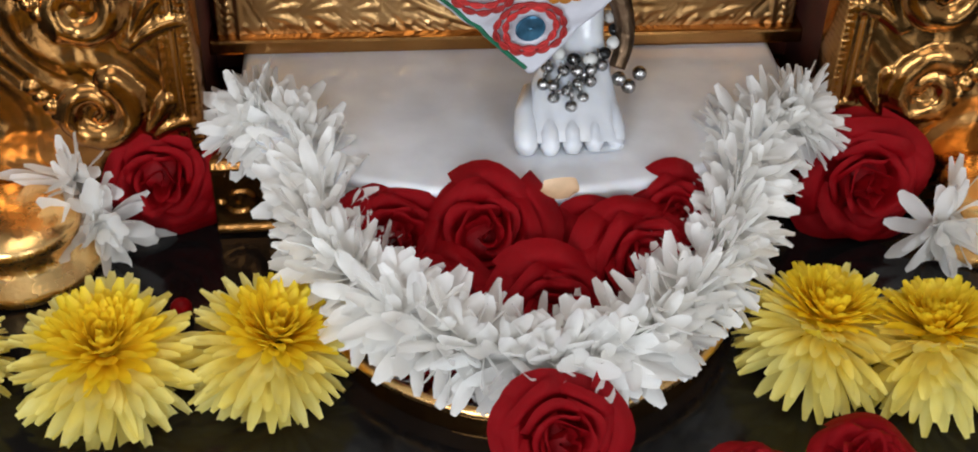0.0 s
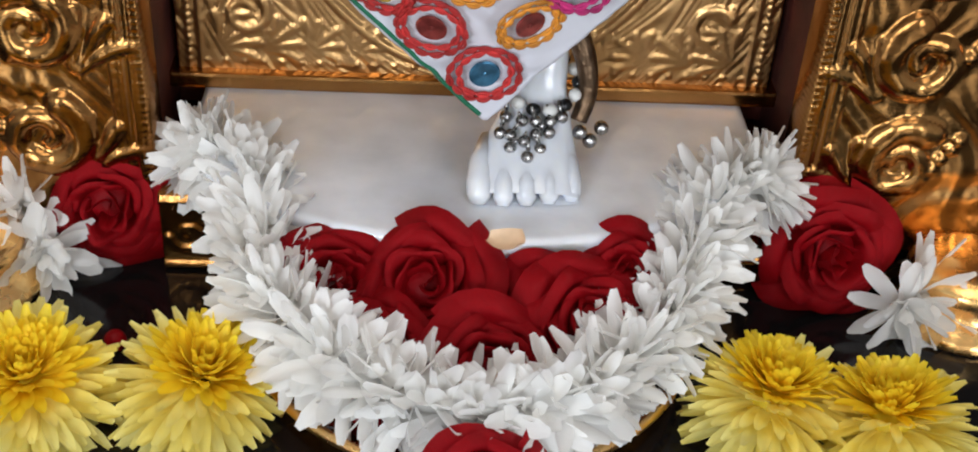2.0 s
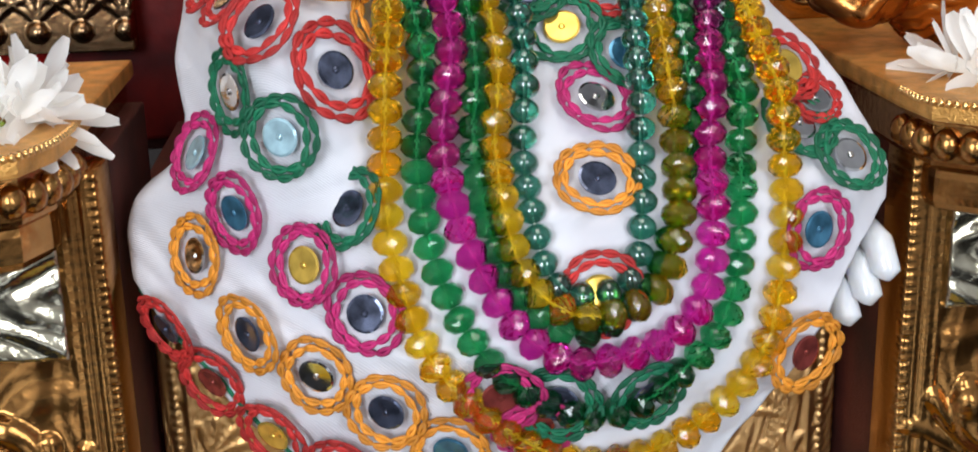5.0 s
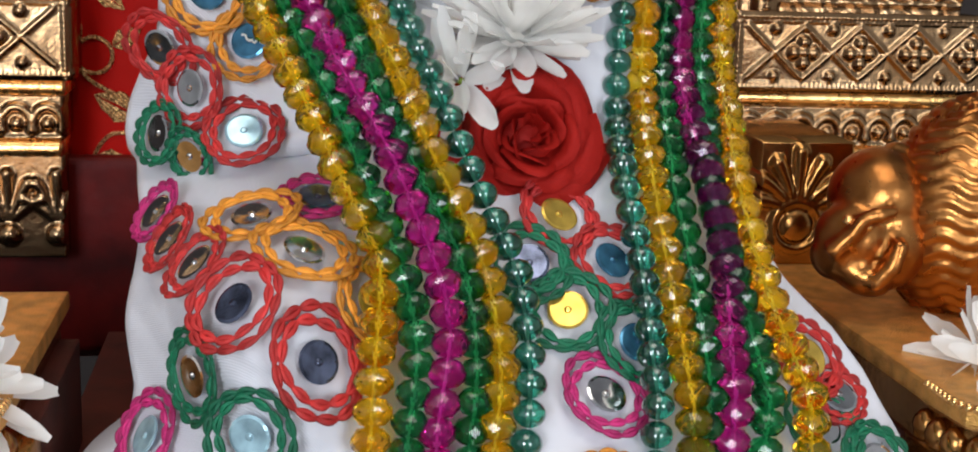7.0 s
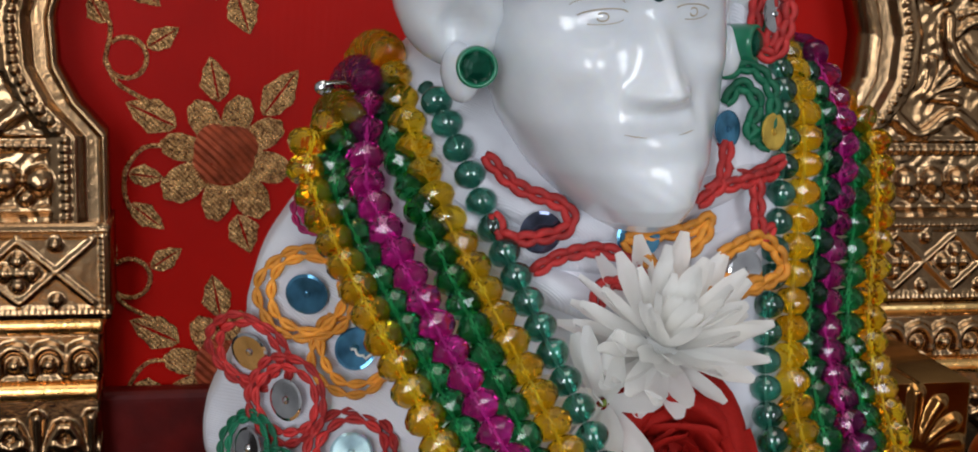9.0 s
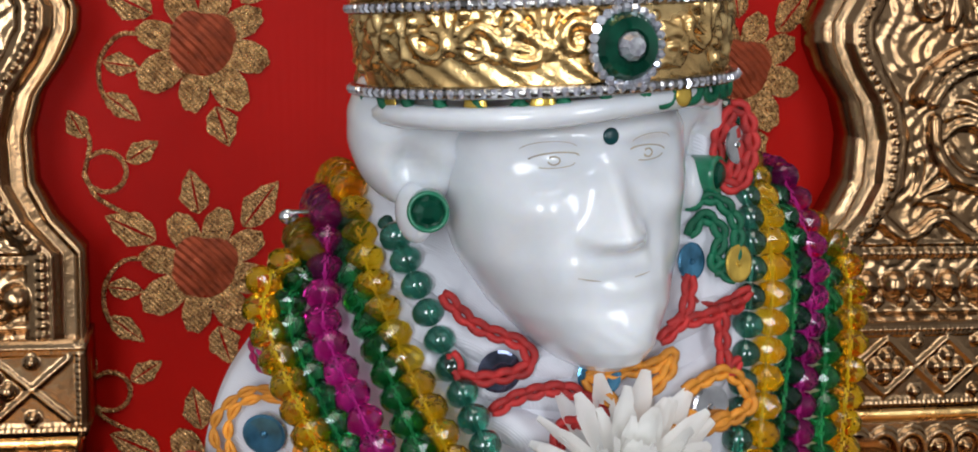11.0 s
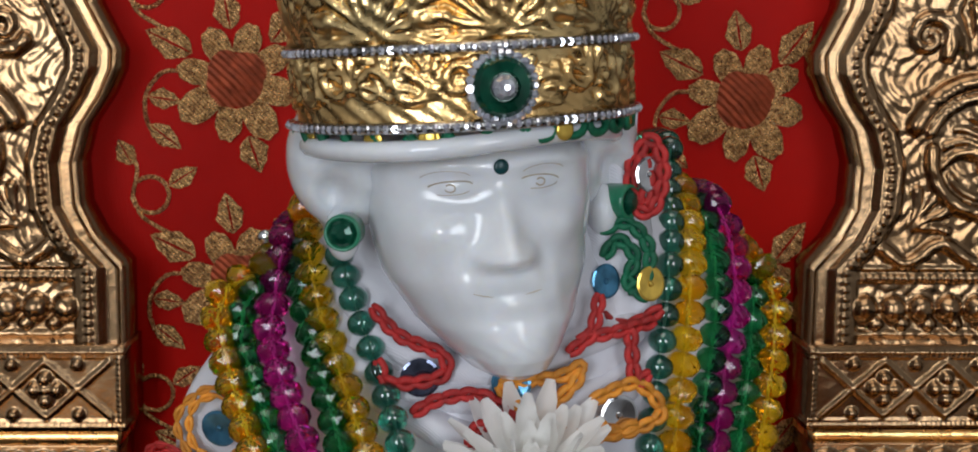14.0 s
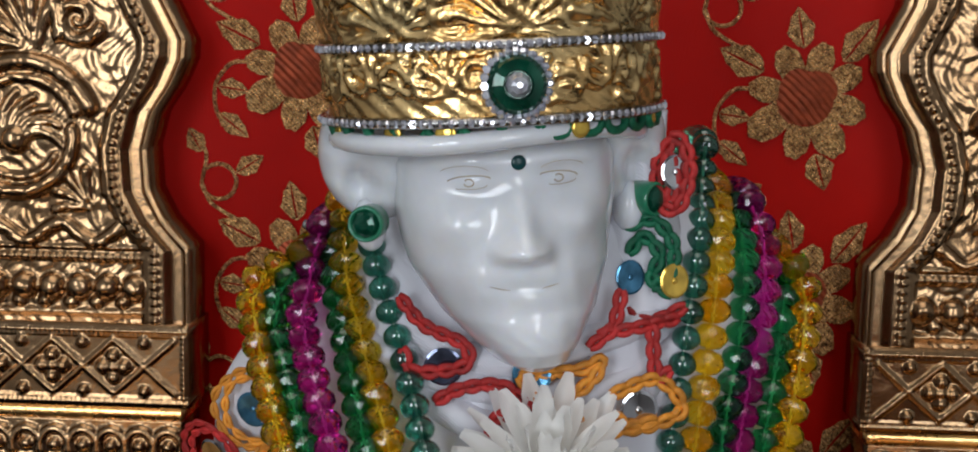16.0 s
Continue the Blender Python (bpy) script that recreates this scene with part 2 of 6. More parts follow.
def prism_bm(outline, z0, z1, bevel=0.001, seg=2):
    """An outline in x, y, drawn up from z0 to z1, with rounded rims."""
    bm = bmesh.new()
    vs = [bm.verts.new((x, y, z0)) for x, y in outline]
    face = bm.faces.new(vs)
    up = bmesh.ops.extrude_face_region(bm, geom=[face])
    for v in up["geom"]:
        if isinstance(v, bmesh.types.BMVert):
            v.co.z = z1
    bmesh.ops.recalc_face_normals(bm, faces=bm.faces)
    rims = [e for e in bm.edges if abs(e.verts[0].co.z - e.verts[1].co.z) < 1e-7]
    bmesh.ops.bevel(bm, geom=rims, offset=bevel, segments=seg, affect="EDGES", profile=0.6)
    return bm


def tube(points, radius, n=8, closed=False):
    """Verts and faces of a round bar along points; radius: one number or one for each point."""
    pts = [Vector(p) for p in points]
    rad = radius if isinstance(radius, (list, tuple, np.ndarray)) else [radius] * len(pts)
    v, side = [], None
    for i, p in enumerate(pts):
        a = pts[i - 1] if i or closed else p
        b = pts[(i + 1) % len(pts)] if i < len(pts) - 1 or closed else p
        d = (b - a).normalized()
        if side is None:
            side = d.orthogonal().normalized()
        side = (side - d * side.dot(d)).normalized()
        up = d.cross(side)
        for k in range(n):
            t = 2 * math.pi * k / n
            v.append(p + (math.cos(t) * side + math.sin(t) * up) * float(rad[i]))
    f = grid_faces(n, len(pts), True)
    if closed:
        m = (len(pts) - 1) * n
        f += [(m + k, m + (k + 1) % n, (k + 1) % n, k) for k in range(n)]
    else:
        f += [tuple(reversed(range(n))), tuple(range((len(pts) - 1) * n, len(pts) * n))]
    return v, f


def join(*pieces):
    v, f = [], []
    for pv, pf in pieces:
        k = len(v)
        v += [tuple(p) for p in pv]
        f += [tuple(i + k for i in q) for q in pf]
    return v, f


def moved(piece, m):
    return [tuple(m @ Vector(p)) for p in piece[0]], piece[1]


def ball(r, n=10, m=6, squash=1.0):
    prof = [(max(1e-5, r * math.sin(math.pi * j / m)), -r * squash * math.cos(math.pi * j / m)) for j in range(m + 1)]
    prof[0], prof[-1] = (r * 0.06, prof[0][1]), (r * 0.06, prof[-1][1])
    return lathe(prof, n)


def spline(points, n):
    """A smooth curve through control points, n samples evenly along it."""
    p = np.array(points, float)
    p = np.vstack([2 * p[0] - p[1], p, 2 * p[-1] - p[-2]])
    out = []
    for i in range(1, len(p) - 2):
        t = np.linspace(0, 1, 24, endpoint=False)[:, None]
        a, b, c, d = p[i - 1], p[i], p[i + 1], p[i + 2]
        out.append(0.5 * (2 * b + (c - a) * t + (2 * a - 5 * b + 4 * c - d) * t**2 + (3 * b - a - 3 * c + d) * t**3))
    out = np.vstack(out + [p[-2][None]])
    s = np.r_[0, np.cumsum(np.linalg.norm(np.diff(out, axis=0), axis=1))]
    at = np.linspace(0, s[-1], n)
    return np.stack([np.interp(at, s, out[:, k]) for k in range(out.shape[1])], 1), s[-1]


# ---- relief: heights over a plane, from strokes and beads ----
def beads(X, Z, pts, r):
    h = np.zeros_like(X)
    for cx, cz in pts:
        d2 = (X - cx) ** 2 + (Z - cz) ** 2
        near = d2 < r * r
        h[near] = np.maximum(h[near], np.sqrt(r * r - d2[near]))
    return h


def stroke(X, Z, pts, r0, r1=None):
    """A rounded ridge along pts, its radius going from r0 to r1."""
    pts = np.asarray(pts, float)
    rr = np.linspace(r0, r0 if r1 is None else r1, len(pts))
    h = np.zeros_like(X)
    for (cx, cz), r in zip(pts, rr):
        d2 = (X - cx) ** 2 + (Z - cz) ** 2
        near = d2 < r * r
        h[near] = np.maximum(h[near], np.sqrt(r * r - d2[near]))
    return h


def line(a, b, n=30):
    return np.linspace(a, b, n)


def curl(cx, cz, r, start, turns, shrink=0.75, n=70, sign=1):
    t = np.linspace(0, 1, n)
    a = start + sign * turns * 2 * math.pi * t
    q = r * (1 - shrink * t)
    return np.stack([cx + q * np.cos(a), cz + q * np.sin(a)], 1)


def row(x0, z0, x1, z1, step):
    n = max(2, int(math.hypot(x1 - x0, z1 - z0) / step))
    return [(x0 + (x1 - x0) * k / n, z0 + (z1 - z0) * k / n) for k in range(n + 1)]


def acanthus(X, Z, cx, cz, ang, size, n=7):
    """A fan of curved lobes that springs from one point."""
    h = np.zeros_like(X)
    for k in range(n):
        a = ang + (k - (n - 1) / 2) * 0.34
        q = size * (1 - 0.09 * abs(k - (n - 1) / 2))
        t = np.linspace(0.1, 1, 26)
        bend = 0.5 * (k - (n - 1) / 2) / n * t**2
        pts = np.stack([cx + q * t * np.cos(a + bend), cz + q * t * np.sin(a + bend)], 1)
        h = np.maximum(h, stroke(X, Z, pts, size * 0.05, size * 0.13))
    return h


def relief(name, x0, x1, z0, z1, y, fn, material, parent, step=0.0009, depth=0.01, scale=1.0, label="", inner=None, outer=None):
    """An embossed sheet that faces -y, with its edges turned back by depth. inner, outer: x of the edges at each height."""
    nx, nz = max(8, int(abs(x1 - x0) / step)), max(8, int((z1 - z0) / step))
    s, zz = np.meshgrid(np.linspace(0, 1, nx), np.linspace(z0, z1, nz))
    xa = inner(zz) if inner else x0
    xb = outer(zz) if outer else x1
    X = xa + (xb - xa) * s
    h = fn(X, zz) * scale
    Y = y - h
    v = np.stack([X, Y, zz], -1)
    ring = np.concatenate([v[:1], v, v[-1:]])
    ring[0, :, 1] = ring[-1, :, 1] = y + depth
    ring = np.concatenate([ring[:, :1], ring, ring[:, -1:]], 1)
    ring[:, 0, 1] = ring[:, -1, 1] = y + depth
    f = grid_faces(nx + 2, nz + 2)
    return make(name, ring.reshape(-1, 3), f, material, parent, label)


# ---- setting ----
def setting(name, bm, material, label):
    ob = part(name, bm, material, None, label)
    ob["kind"] = "structure"
    return ob


GZ = -0.010
setting("ground", block_bm(-1.2, 1.2, -0.62, 0.48, GZ - 0.04, GZ, 0.002), GRANITE, "polished black granite altar top")
setting("altar_base", block_bm(-1.15, 1.15, -0.58, 0.48, -0.9, GZ - 0.044, 0.004), GRANITE, "black granite altar base")
# floor, ceiling and pale walls: unseen room shell, added for the gold to reflect
setting("floor", block_bm(-1.7, 1.7, -2.3, 0.6, -0.95, -0.9, 0), FLOOR, "unseen brown room floor added under the altar")
setting("ceiling", block_bm(-1.7, 1.7, -2.3, 0.6, 1.9, 1.95, 0), WALL, "unseen pale grey ceiling added for reflections")
setting("wall_back", block_bm(-1.6, 1.6, 0.5, 0.56, -0.9, 1.9, 0), DARK_WALL, "dark wall behind the throne")
setting("wall_left", block_bm(-1.7, -1.6, -2.2, 0.56, -0.9, 1.9, 0), WALL, "unseen pale grey side wall added for reflections")
setting("wall_right", block_bm(1.6, 1.7, -2.2, 0.56, -0.9, 1.9, 0), WALL, "unseen pale grey side wall added for reflections")
for x0, x1 in ((-1.7, -1.22), (-0.48, 0.43), (1.07, 1.7)):
    setting("wall_front", block_bm(x0, x1, -2.2, -2.1, -0.9, 1.9, 0), WALL, "unseen pale grey wall with windows, added for reflections")
for x0, x1 in ((-1.22, -0.48), (0.43, 1.07)):
    setting("wall_front", block_bm(x0, x1, -2.2, -2.1, -0.9, 0.18, 0), WALL, "unseen pale grey wall under a window, added for reflections")
    setting("wall_front", block_bm(x0, x1, -2.2, -2.1, 1.32, 1.9, 0), WALL, "unseen pale grey wall over a window, added for reflections")

# ---- throne ----
throne = thing("throne", "gold embossed throne with red brocade back", "throne", at=(0, 0, 0))
part("plinth", block_bm(-0.131, 0.131, -0.060, 0.16, GZ, 0.0285, 0.002), GOLD, throne, "gold base under the marble")


def plinth_face(X, Z):
    h = np.maximum(stroke(X, Z, line((-0.131, 0.025), (0.131, 0.025), 300), 0.002), stroke(X, Z, line((-0.131, -0.0075), (0.131, -0.0075), 300), 0.002))
    for k in range(-6, 7):
        h = np.maximum(h, stroke(X, Z, curl(k * 0.02, 0.008, 0.008, 0.5 * k, 1.2), 0.002, 0.001))
    return h


relief("plinth_front", -0.131, 0.131, -0.0098, 0.0283, -0.0605, plinth_face, GOLD, throne, 0.001, 0.003, 0.8)


def seat_face(X, Z):
    """Feathered oval, bead borders and leafy corners."""
    cz = 0.185
    ex, ez = X / 0.088, (Z - cz) / 0.118
    r = np.hypot(ex, ez)
    a = np.arctan2(ez, ex)
    h = np.zeros_like(X)
    rays = 0.0024 * np.abs(np.sin(24 * a + 7 * r * np.sign(X) + 1.5 * np.sin(9 * a))) ** 0.7 * np.clip((r - 0.25) * 3, 0, 1) * (r < 0.90)
    h = np.maximum(h, rays)
    h += 0.0009 * np.abs(np.sin(18 * a + 11 * np.sin(14 * r))) * (r > 1.12)
    oval = [(0.088 * 0.97 * math.cos(t), cz + 0.118 * 0.97 * math.sin(t)) for t in np.linspace(0, 2 * math.pi, 130)]
    h = np.maximum(h, beads(X, Z, oval, 0.0017))
    oval2 = [(0.088 * 1.09 * math.cos(t), cz + 0.118 * 1.09 * math.sin(t)) for t in np.linspace(0, 2 * math.pi, 400)]
    h = np.maximum(h, 0.9 * stroke(X, Z, oval2, 0.0022))
    for s in (-1, 1):
        h = np.maximum(h, beads(X, Z, row(s * 0.1245, 0.052, s * 0.1245, 0.30, 0.0034), 0.0017))
        h = np.maximum(h, stroke(X, Z, line((s * 0.1195, 0.05), (s * 0.1195, 0.30), 240), 0.0016))
        for k in range(6):
            h = np.maximum(h, 0.6 * acanthus(X, Z, s * (0.113 - 0.019 * k), 0.0635, math.pi / 2 + s * 0.9, 0.021 - 0.0015 * k, 5))
        for k in range(5):
            h = np.maximum(h, 0.6 * acanthus(X, Z, s * 0.1135, 0.075 + 0.022 * k, math.pi / 2 + s * 0.5, 0.019 - 0.001 * k, 4))
        h = np.maximum(h, 0.8 * stroke(X, Z, curl(s * 0.100, 0.082, 0.010, 0.6, 1.2, 0.8, 60, s), 0.003, 0.0012))
    h = np.maximum(h, beads(X, Z, row(-0.125, 0.0585, 0.125, 0.0585, 0.008), 0.0016))
    return h


relief("seat_panel", -0.1295, 0.1295, 0.0515, 0.205, 0.0, seat_face, GOLD_SEAT, throne, 0.00085, 0.012, 0.9, "gold seat panel with a feathered oval")
part("seat_lip", block_bm(-0.1335, 0.1335, -0.006, 0.01, 0.0470, 0.0545, 0.0015), GOLD, throne)
part("seat_box", block_bm(-0.139, 0.139, 0.0135, 0.18, 0.0285, 0.205, 0.001), DARK_RECESS, throne, "dark maroon sides of the seat")
part("seat_top", block_bm(-0.14, 0.14, 0.012, 0.185, 0.2052, 0.210, 0.001), DARK_RECESS, throne)


def pillar_face(s):
    def fn(X, Z):
        d = (X - s * 0.1385) * s
        h = np.zeros_like(X)
        h = np.maximum(h, beads(X, Z, row(s * 0.1405, 0.0, s * 0.1405, 0.245, 0.0030), 0.0017))
        for off, r in ((0.0050, 0.0022), (0.0095, 0.0020), (0.0128, 0.0014)):
            h = np.maximum(h, stroke(X, Z, line((s * (0.1385 + off), 0.0), (s * (0.1385 + off), 0.25), 220), r))
        for k, z in enumerate((0.050, 0.098, 0.146)):
            h = np.maximum(h, stroke(X, Z, curl(s * 0.182, z, 0.017, 1.0 + k, 1.3, sign=s), 0.0068, 0.0032))
            h = np.maximum(h, 0.8 * acanthus(X, Z, s * 0.166, z - 0.020, math.pi / 2 + s * 0.3, 0.030, 4))
            h = np.maximum(h, beads(X, Z, row(s * 0.190, z - 0.012, s * 0.205, z + 0.012, 0.0052), 0.0032))
        h += 0.0010 * np.sin(X * 260 + 3 * np.sin(Z * 90)) * np.sin(Z * 170 + 2 * np.sin(X * 120)) * (d > 0.014)
        return h
    return fn


ARM_Z = 0.256
for s in (-1, 1):
    lo, hi = sorted((s * 0.1325, s * 0.229))
    relief("pillar", lo, hi, 0.004, 0.247, -0.052, lambda X, Z, s=s: pillar_face(s)(X + s * 0.006, Z), GOLD, throne, 0.0009, 0.02, 0.7, "gold pillar with scrollwork and bead border")
    part("pillar_core", block_bm(lo + (0.0006 if s > 0 else 0), hi - (0 if s > 0 else 0.0006), -0.031, 0.15 if s > 0 else 0.052, GZ, 0.2475, 0.001), DARK_RECESS, throne)
    lo2, hi2 = sorted((s * 0.1475, s * 0.190))
    relief("foil_panel", lo2, hi2, 0.185, 0.236, -0.0548, lambda X, Z: 0.0011 * np.sin(X * 310 + 4 * np.sin(Z * 130)) * np.sin(Z * 240), SILVER_TIN, throne, 0.0012, 0.003, 1.0, "worn silvery foil panel")
    # polished bell-shaped foot
    v, f = lathe([(0.034, 0), (0.035, 0.002), (0.033, 0.005), (0.027, 0.009), (0.024, 0.014), (0.027, 0.019), (0.025, 0.023), (0.016, 0.027)], 40)
    ob = make("pillar_foot", v, f, GOLD_PALE, throne, "polished pale gold pillar foot")
    ob.location = (s * 0.212, -0.072, GZ)
    # arm top with a bowed front
    back = 0.13 if s > 0 else 0.058
    xin = 0.126 if s > 0 else 0.137
    o = [(s * xin, back), (s * xin, -0.055), (s * (xin + 0.002), -0.075), (s * 0.146, -0.092)]
    o += [(s * (0.158 + 0.012 * k), -0.098 - 0.006 * math.sin(k / 7 * math.pi)) for k in range(8)]
    o += [(s * 0.262, -0.07), (s * 0.262, back)]
    o = o if s < 0 else o[::-1]
    part("arm_top", prism_bm(o[::-1], ARM_Z, ARM_Z + 0.007, 0.0015), GOLD_ROUGH, throne, "sandblasted gold armrest")
    cx = s * 0.19
    lower = [(cx + (x - cx) * 0.95, y * 0.93) for x, y in o]
    part("arm_band", prism_bm(lower[::-1], ARM_Z - 0.016, ARM_Z - 0.0002, 0.002), GOLD, throne)
    lower = [(cx + (x - cx) * 0.86, y * 0.82) for x, y in o]
    part("arm_corbel", prism_bm(lower[::-1], ARM_Z - 0.034, ARM_Z - 0.0162, 0.006, 4), GOLD, throne)
    bead_v, bead_f = ball(0.0014, 6, 4)
    first = None
    edge, _ = spline([(x, y, ARM_Z + 0.0065) for x, y in (o if s < 0 else o[::-1])[1:13]], 70)
    for p in edge:
        if first is None:
            first = make("trim_bead", bead_v, bead_f, GOLD_PALE, throne)
            first.location = p
        else:
            share("trim_bead", first, throne, Matrix.Translation(p))
    fr = [(x, y) for x, y in (o if s < 0 else o[::-1])[1:13]]
    scal, _ = spline([(cx + (x - cx) * 0.95, y * 0.93, ARM_Z - 0.008) for x, y in fr], 22)
    v, f = ball(0.0045, 10, 6, 1.2)
    first = None
    for p in scal:
        if first is None:
            first = make("scallop", v, f, GOLD, throne)
            first.location = p
        else:
            share("scallop", first, throne, Matrix.Translation(p))

# back: brocade panel in an embossed frame
XB = -0.0075
part("back_panel", block_bm(-0.235, 0.225, 0.196, 0.21, 0.2, 0.60, 0.001), RED_SATIN, throne, "red satin back panel")
part("back_board", block_bm(-0.255, 0.245, 0.2105, 0.225, 0.19, 0.62, 0.001), DARK_RECESS, throne)
# added dark pad where the red back only falls into shade
part("lower_back_shade", block_bm(-0.190, 0.180, 0.1840, 0.1950, 0.2, 0.289, 0.005, 5), MAROON, throne, "dark maroon pad added as the shade on the lower back")
CZ = np.array([0.36, 0.392, 0.404, 0.417, 0.435, 0.450, 0.462, 0.473, 0.481, 0.50, 0.52, 0.55, 0.60])
CX = np.array([0.1430, 0.1430, 0.1535, 0.1600, 0.1610, 0.1570, 0.1490, 0.1440, 0.1435, 0.1530, 0.157, 0.150, 0.12])


def frame_face(s):
    def fn(X, Z):
        d = (X - XB) * s - np.interp(Z, CZ, CX)
        h = np.zeros_like(X)
        # a polished hollow along the edge, then a bead row between two ridges
        h = np.maximum(h, 0.0030 * np.clip(1 - d / 0.0020, 0, 1) + 0.0030 * np.clip((d - 0.0065) / 0.0035, 0, 1) * (d < 0.0175))
        zs = np.arange(0.362, 0.60, 0.0036)
        lift = lambda q, base: np.where(q > 0, q + base, 0)
        h = np.maximum(h, lift(beads(X, Z, [(XB + s * (np.interp(z, CZ, CX) + 0.0135), z) for z in zs], 0.0019), 0.0026))
        pts = [(XB + s * (np.interp(z, CZ, CX) + 0.0175), z) for z in np.arange(0.36, 0.60, 0.0007)]
        h = np.maximum(h, stroke(X, Z, pts, 0.0022))
        c = lambda u: XB + s * u
        # one bold C-scroll that ends in a curl, feathered inside
        h = np.maximum(h, 1.1 * stroke(X, Z, curl(c(0.214), 0.441, 0.032, math.pi / 2 + s * 1.2, 0.95, 0.30, 180, -s), 0.0042, 0.0032))
        h = np.maximum(h, 0.8 * stroke(X, Z, curl(c(0.214), 0.441, 0.025, math.pi / 2 + s * 1.2, 0.85, 0.30, 160, -s), 0.0026, 0.0018))
        for k in range(7):
            a = math.pi / 2 + s * (0.9 - 0.42 * k)
            t = np.linspace(0, 1, 30)
            arc = np.stack([c(0.216) + (0.006 + 0.014 * t) * np.cos(a + 0.8 * s * t), 0.438 + (0.004 + 0.016 * t) * np.sin(a + 0.8 * s * t)], 1)
            h = np.maximum(h, 0.9 * stroke(X, Z, arc, 0.0034, 0.0014))
        h = np.maximum(h, beads(X, Z, [(c(0.216), 0.438)], 0.0060))
        h = np.maximum(h, stroke(X, Z, curl(c(0.188), 0.489, 0.010, -0.5, 1.3, 0.85, 80, s), 0.0034, 0.0016))
        h = np.maximum(h, stroke(X, Z, [(c(0.196 + 0.020 * q * q), 0.482 + 0.055 * q) for q in np.linspace(0, 1, 60)], 0.0034, 0.0022))
        h = np.maximum(h, 0.9 * acanthus(X, Z, c(0.206), 0.474, math.pi / 2 - s * 0.5, 0.030, 5))
        h = np.maximum(h, 0.8 * acanthus(X, Z, c(0.183), 0.409, math.pi / 2 - s * 0.9, 0.019, 4))
        h = np.maximum(h, stroke(X, Z, curl(c(0.232), 0.528, 0.024, 1.5, 1.2, 0.8, 80, -s), 0.0045, 0.0020))
        wave = [(c(u), 0.399 + 0.004 * math.sin((u - 0.16) * 210)) for u in np.linspace(0.172, 0.25, 120)]
        h = np.maximum(h, stroke(X, Z, wave, 0.0030))
        h = np.maximum(h, beads(X, Z, row(c(0.162), 0.3885, c(0.25), 0.3885, 0.0030), 0.0019))
        h = np.maximum(h, stroke(X, Z, line((c(0.160), 0.3925), (c(0.25), 0.3925), 130), 0.0012))
        h = np.maximum(h, 0.9 * beads(X, Z, row(c(0.166), 0.3755, c(0.25), 0.3755, 0.0108), 0.0058))
        h = np.maximum(h, 0.9 * beads(X, Z, row(c(0.171), 0.3690, c(0.25), 0.3690, 0.0108), 0.0034))
        h = np.maximum(h, stroke(X, Z, line((c(0.158), 0.3645), (c(0.25), 0.3645), 130), 0.0016))
        h += 0.0003 * np.sin(X * 330 + 5 * np.sin(Z * 190)) * np.sin(Z * 290 + 4 * np.sin(X * 230)) * (d > 0.019)
        return h
    return fn


def capital_face(s, xa, xb, z0, z1):
    def fn(X, Z):
        c = lambda u: XB + s * u
        h = np.zeros_like(X)
        for z in (z0 + 0.0022, z1 - 0.0022):
            h = np.maximum(h, beads(X, Z, row(c(xa), z, c(xb), z, 0.0021), 0.0012))
        for z in (z0 + 0.0042, z1 - 0.0042):
            h = np.maximum(h, stroke(X, Z, line((c(xa), z), (c(xb), z), 150), 0.0007))
        h = np.maximum(h, beads(X, Z, row(c(xa + 0.0022), z0, c(xa + 0.0022), z1, 0.0021), 0.0012))
        w, zm, a, b = 0.0265, (z0 + z1) / 2, z0 + 0.006, z1 - 0.006
        for k in range(5):
            u = xa + 0.006 + k * w
            h = np.maximum(h, stroke(X, Z, line((c(u), a), (c(u + w), b), 50), 0.0012))
            h = np.maximum(h, stroke(X, Z, line((c(u), b), (c(u + w), a), 50), 0.0012))
            for t in range(4):
                an = t * math.pi / 2
                h = np.maximum(h, beads(X, Z, [(c(u + w) + 0.0046 * math.cos(an), zm + 0.0046 * math.sin(an))], 0.0032))
            h = np.maximum(h, beads(X, Z, [(c(u + w), zm)], 0.0030))
            h = np.maximum(h, beads(X, Z, [(c(u + w * 0.5), zm + 0.0105), (c(u + w * 0.5), zm - 0.0105)], 0.0025))
        return h
    return fn


def swag_face(s, xa, xb, z0, z1):
    def fn(X, Z):
        c = lambda u: XB + s * u
        h = np.zeros_like(X)
        m = (z1 - z0)
        for k in range(12):
            u = xa + 0.006 + k * 0.0125
            arc = [(c(u + 0.006 * math.cos(t)), z0 + m * 0.35 + m * 0.4 * math.sin(t)) for t in np.linspace(-0.3, math.pi + 0.3, 40)]
            h = np.maximum(h, stroke(X, Z, arc, m * 0.12))
            h = np.maximum(h, beads(X, Z, [(c(u), z0 + m * 0.38)], m * 0.16))
        h = np.maximum(h, beads(X, Z, row(c(xa), z0 + 0.0012, c(xb), z0 + 0.0012, 0.0022), 0.0012))
        return h
    return fn


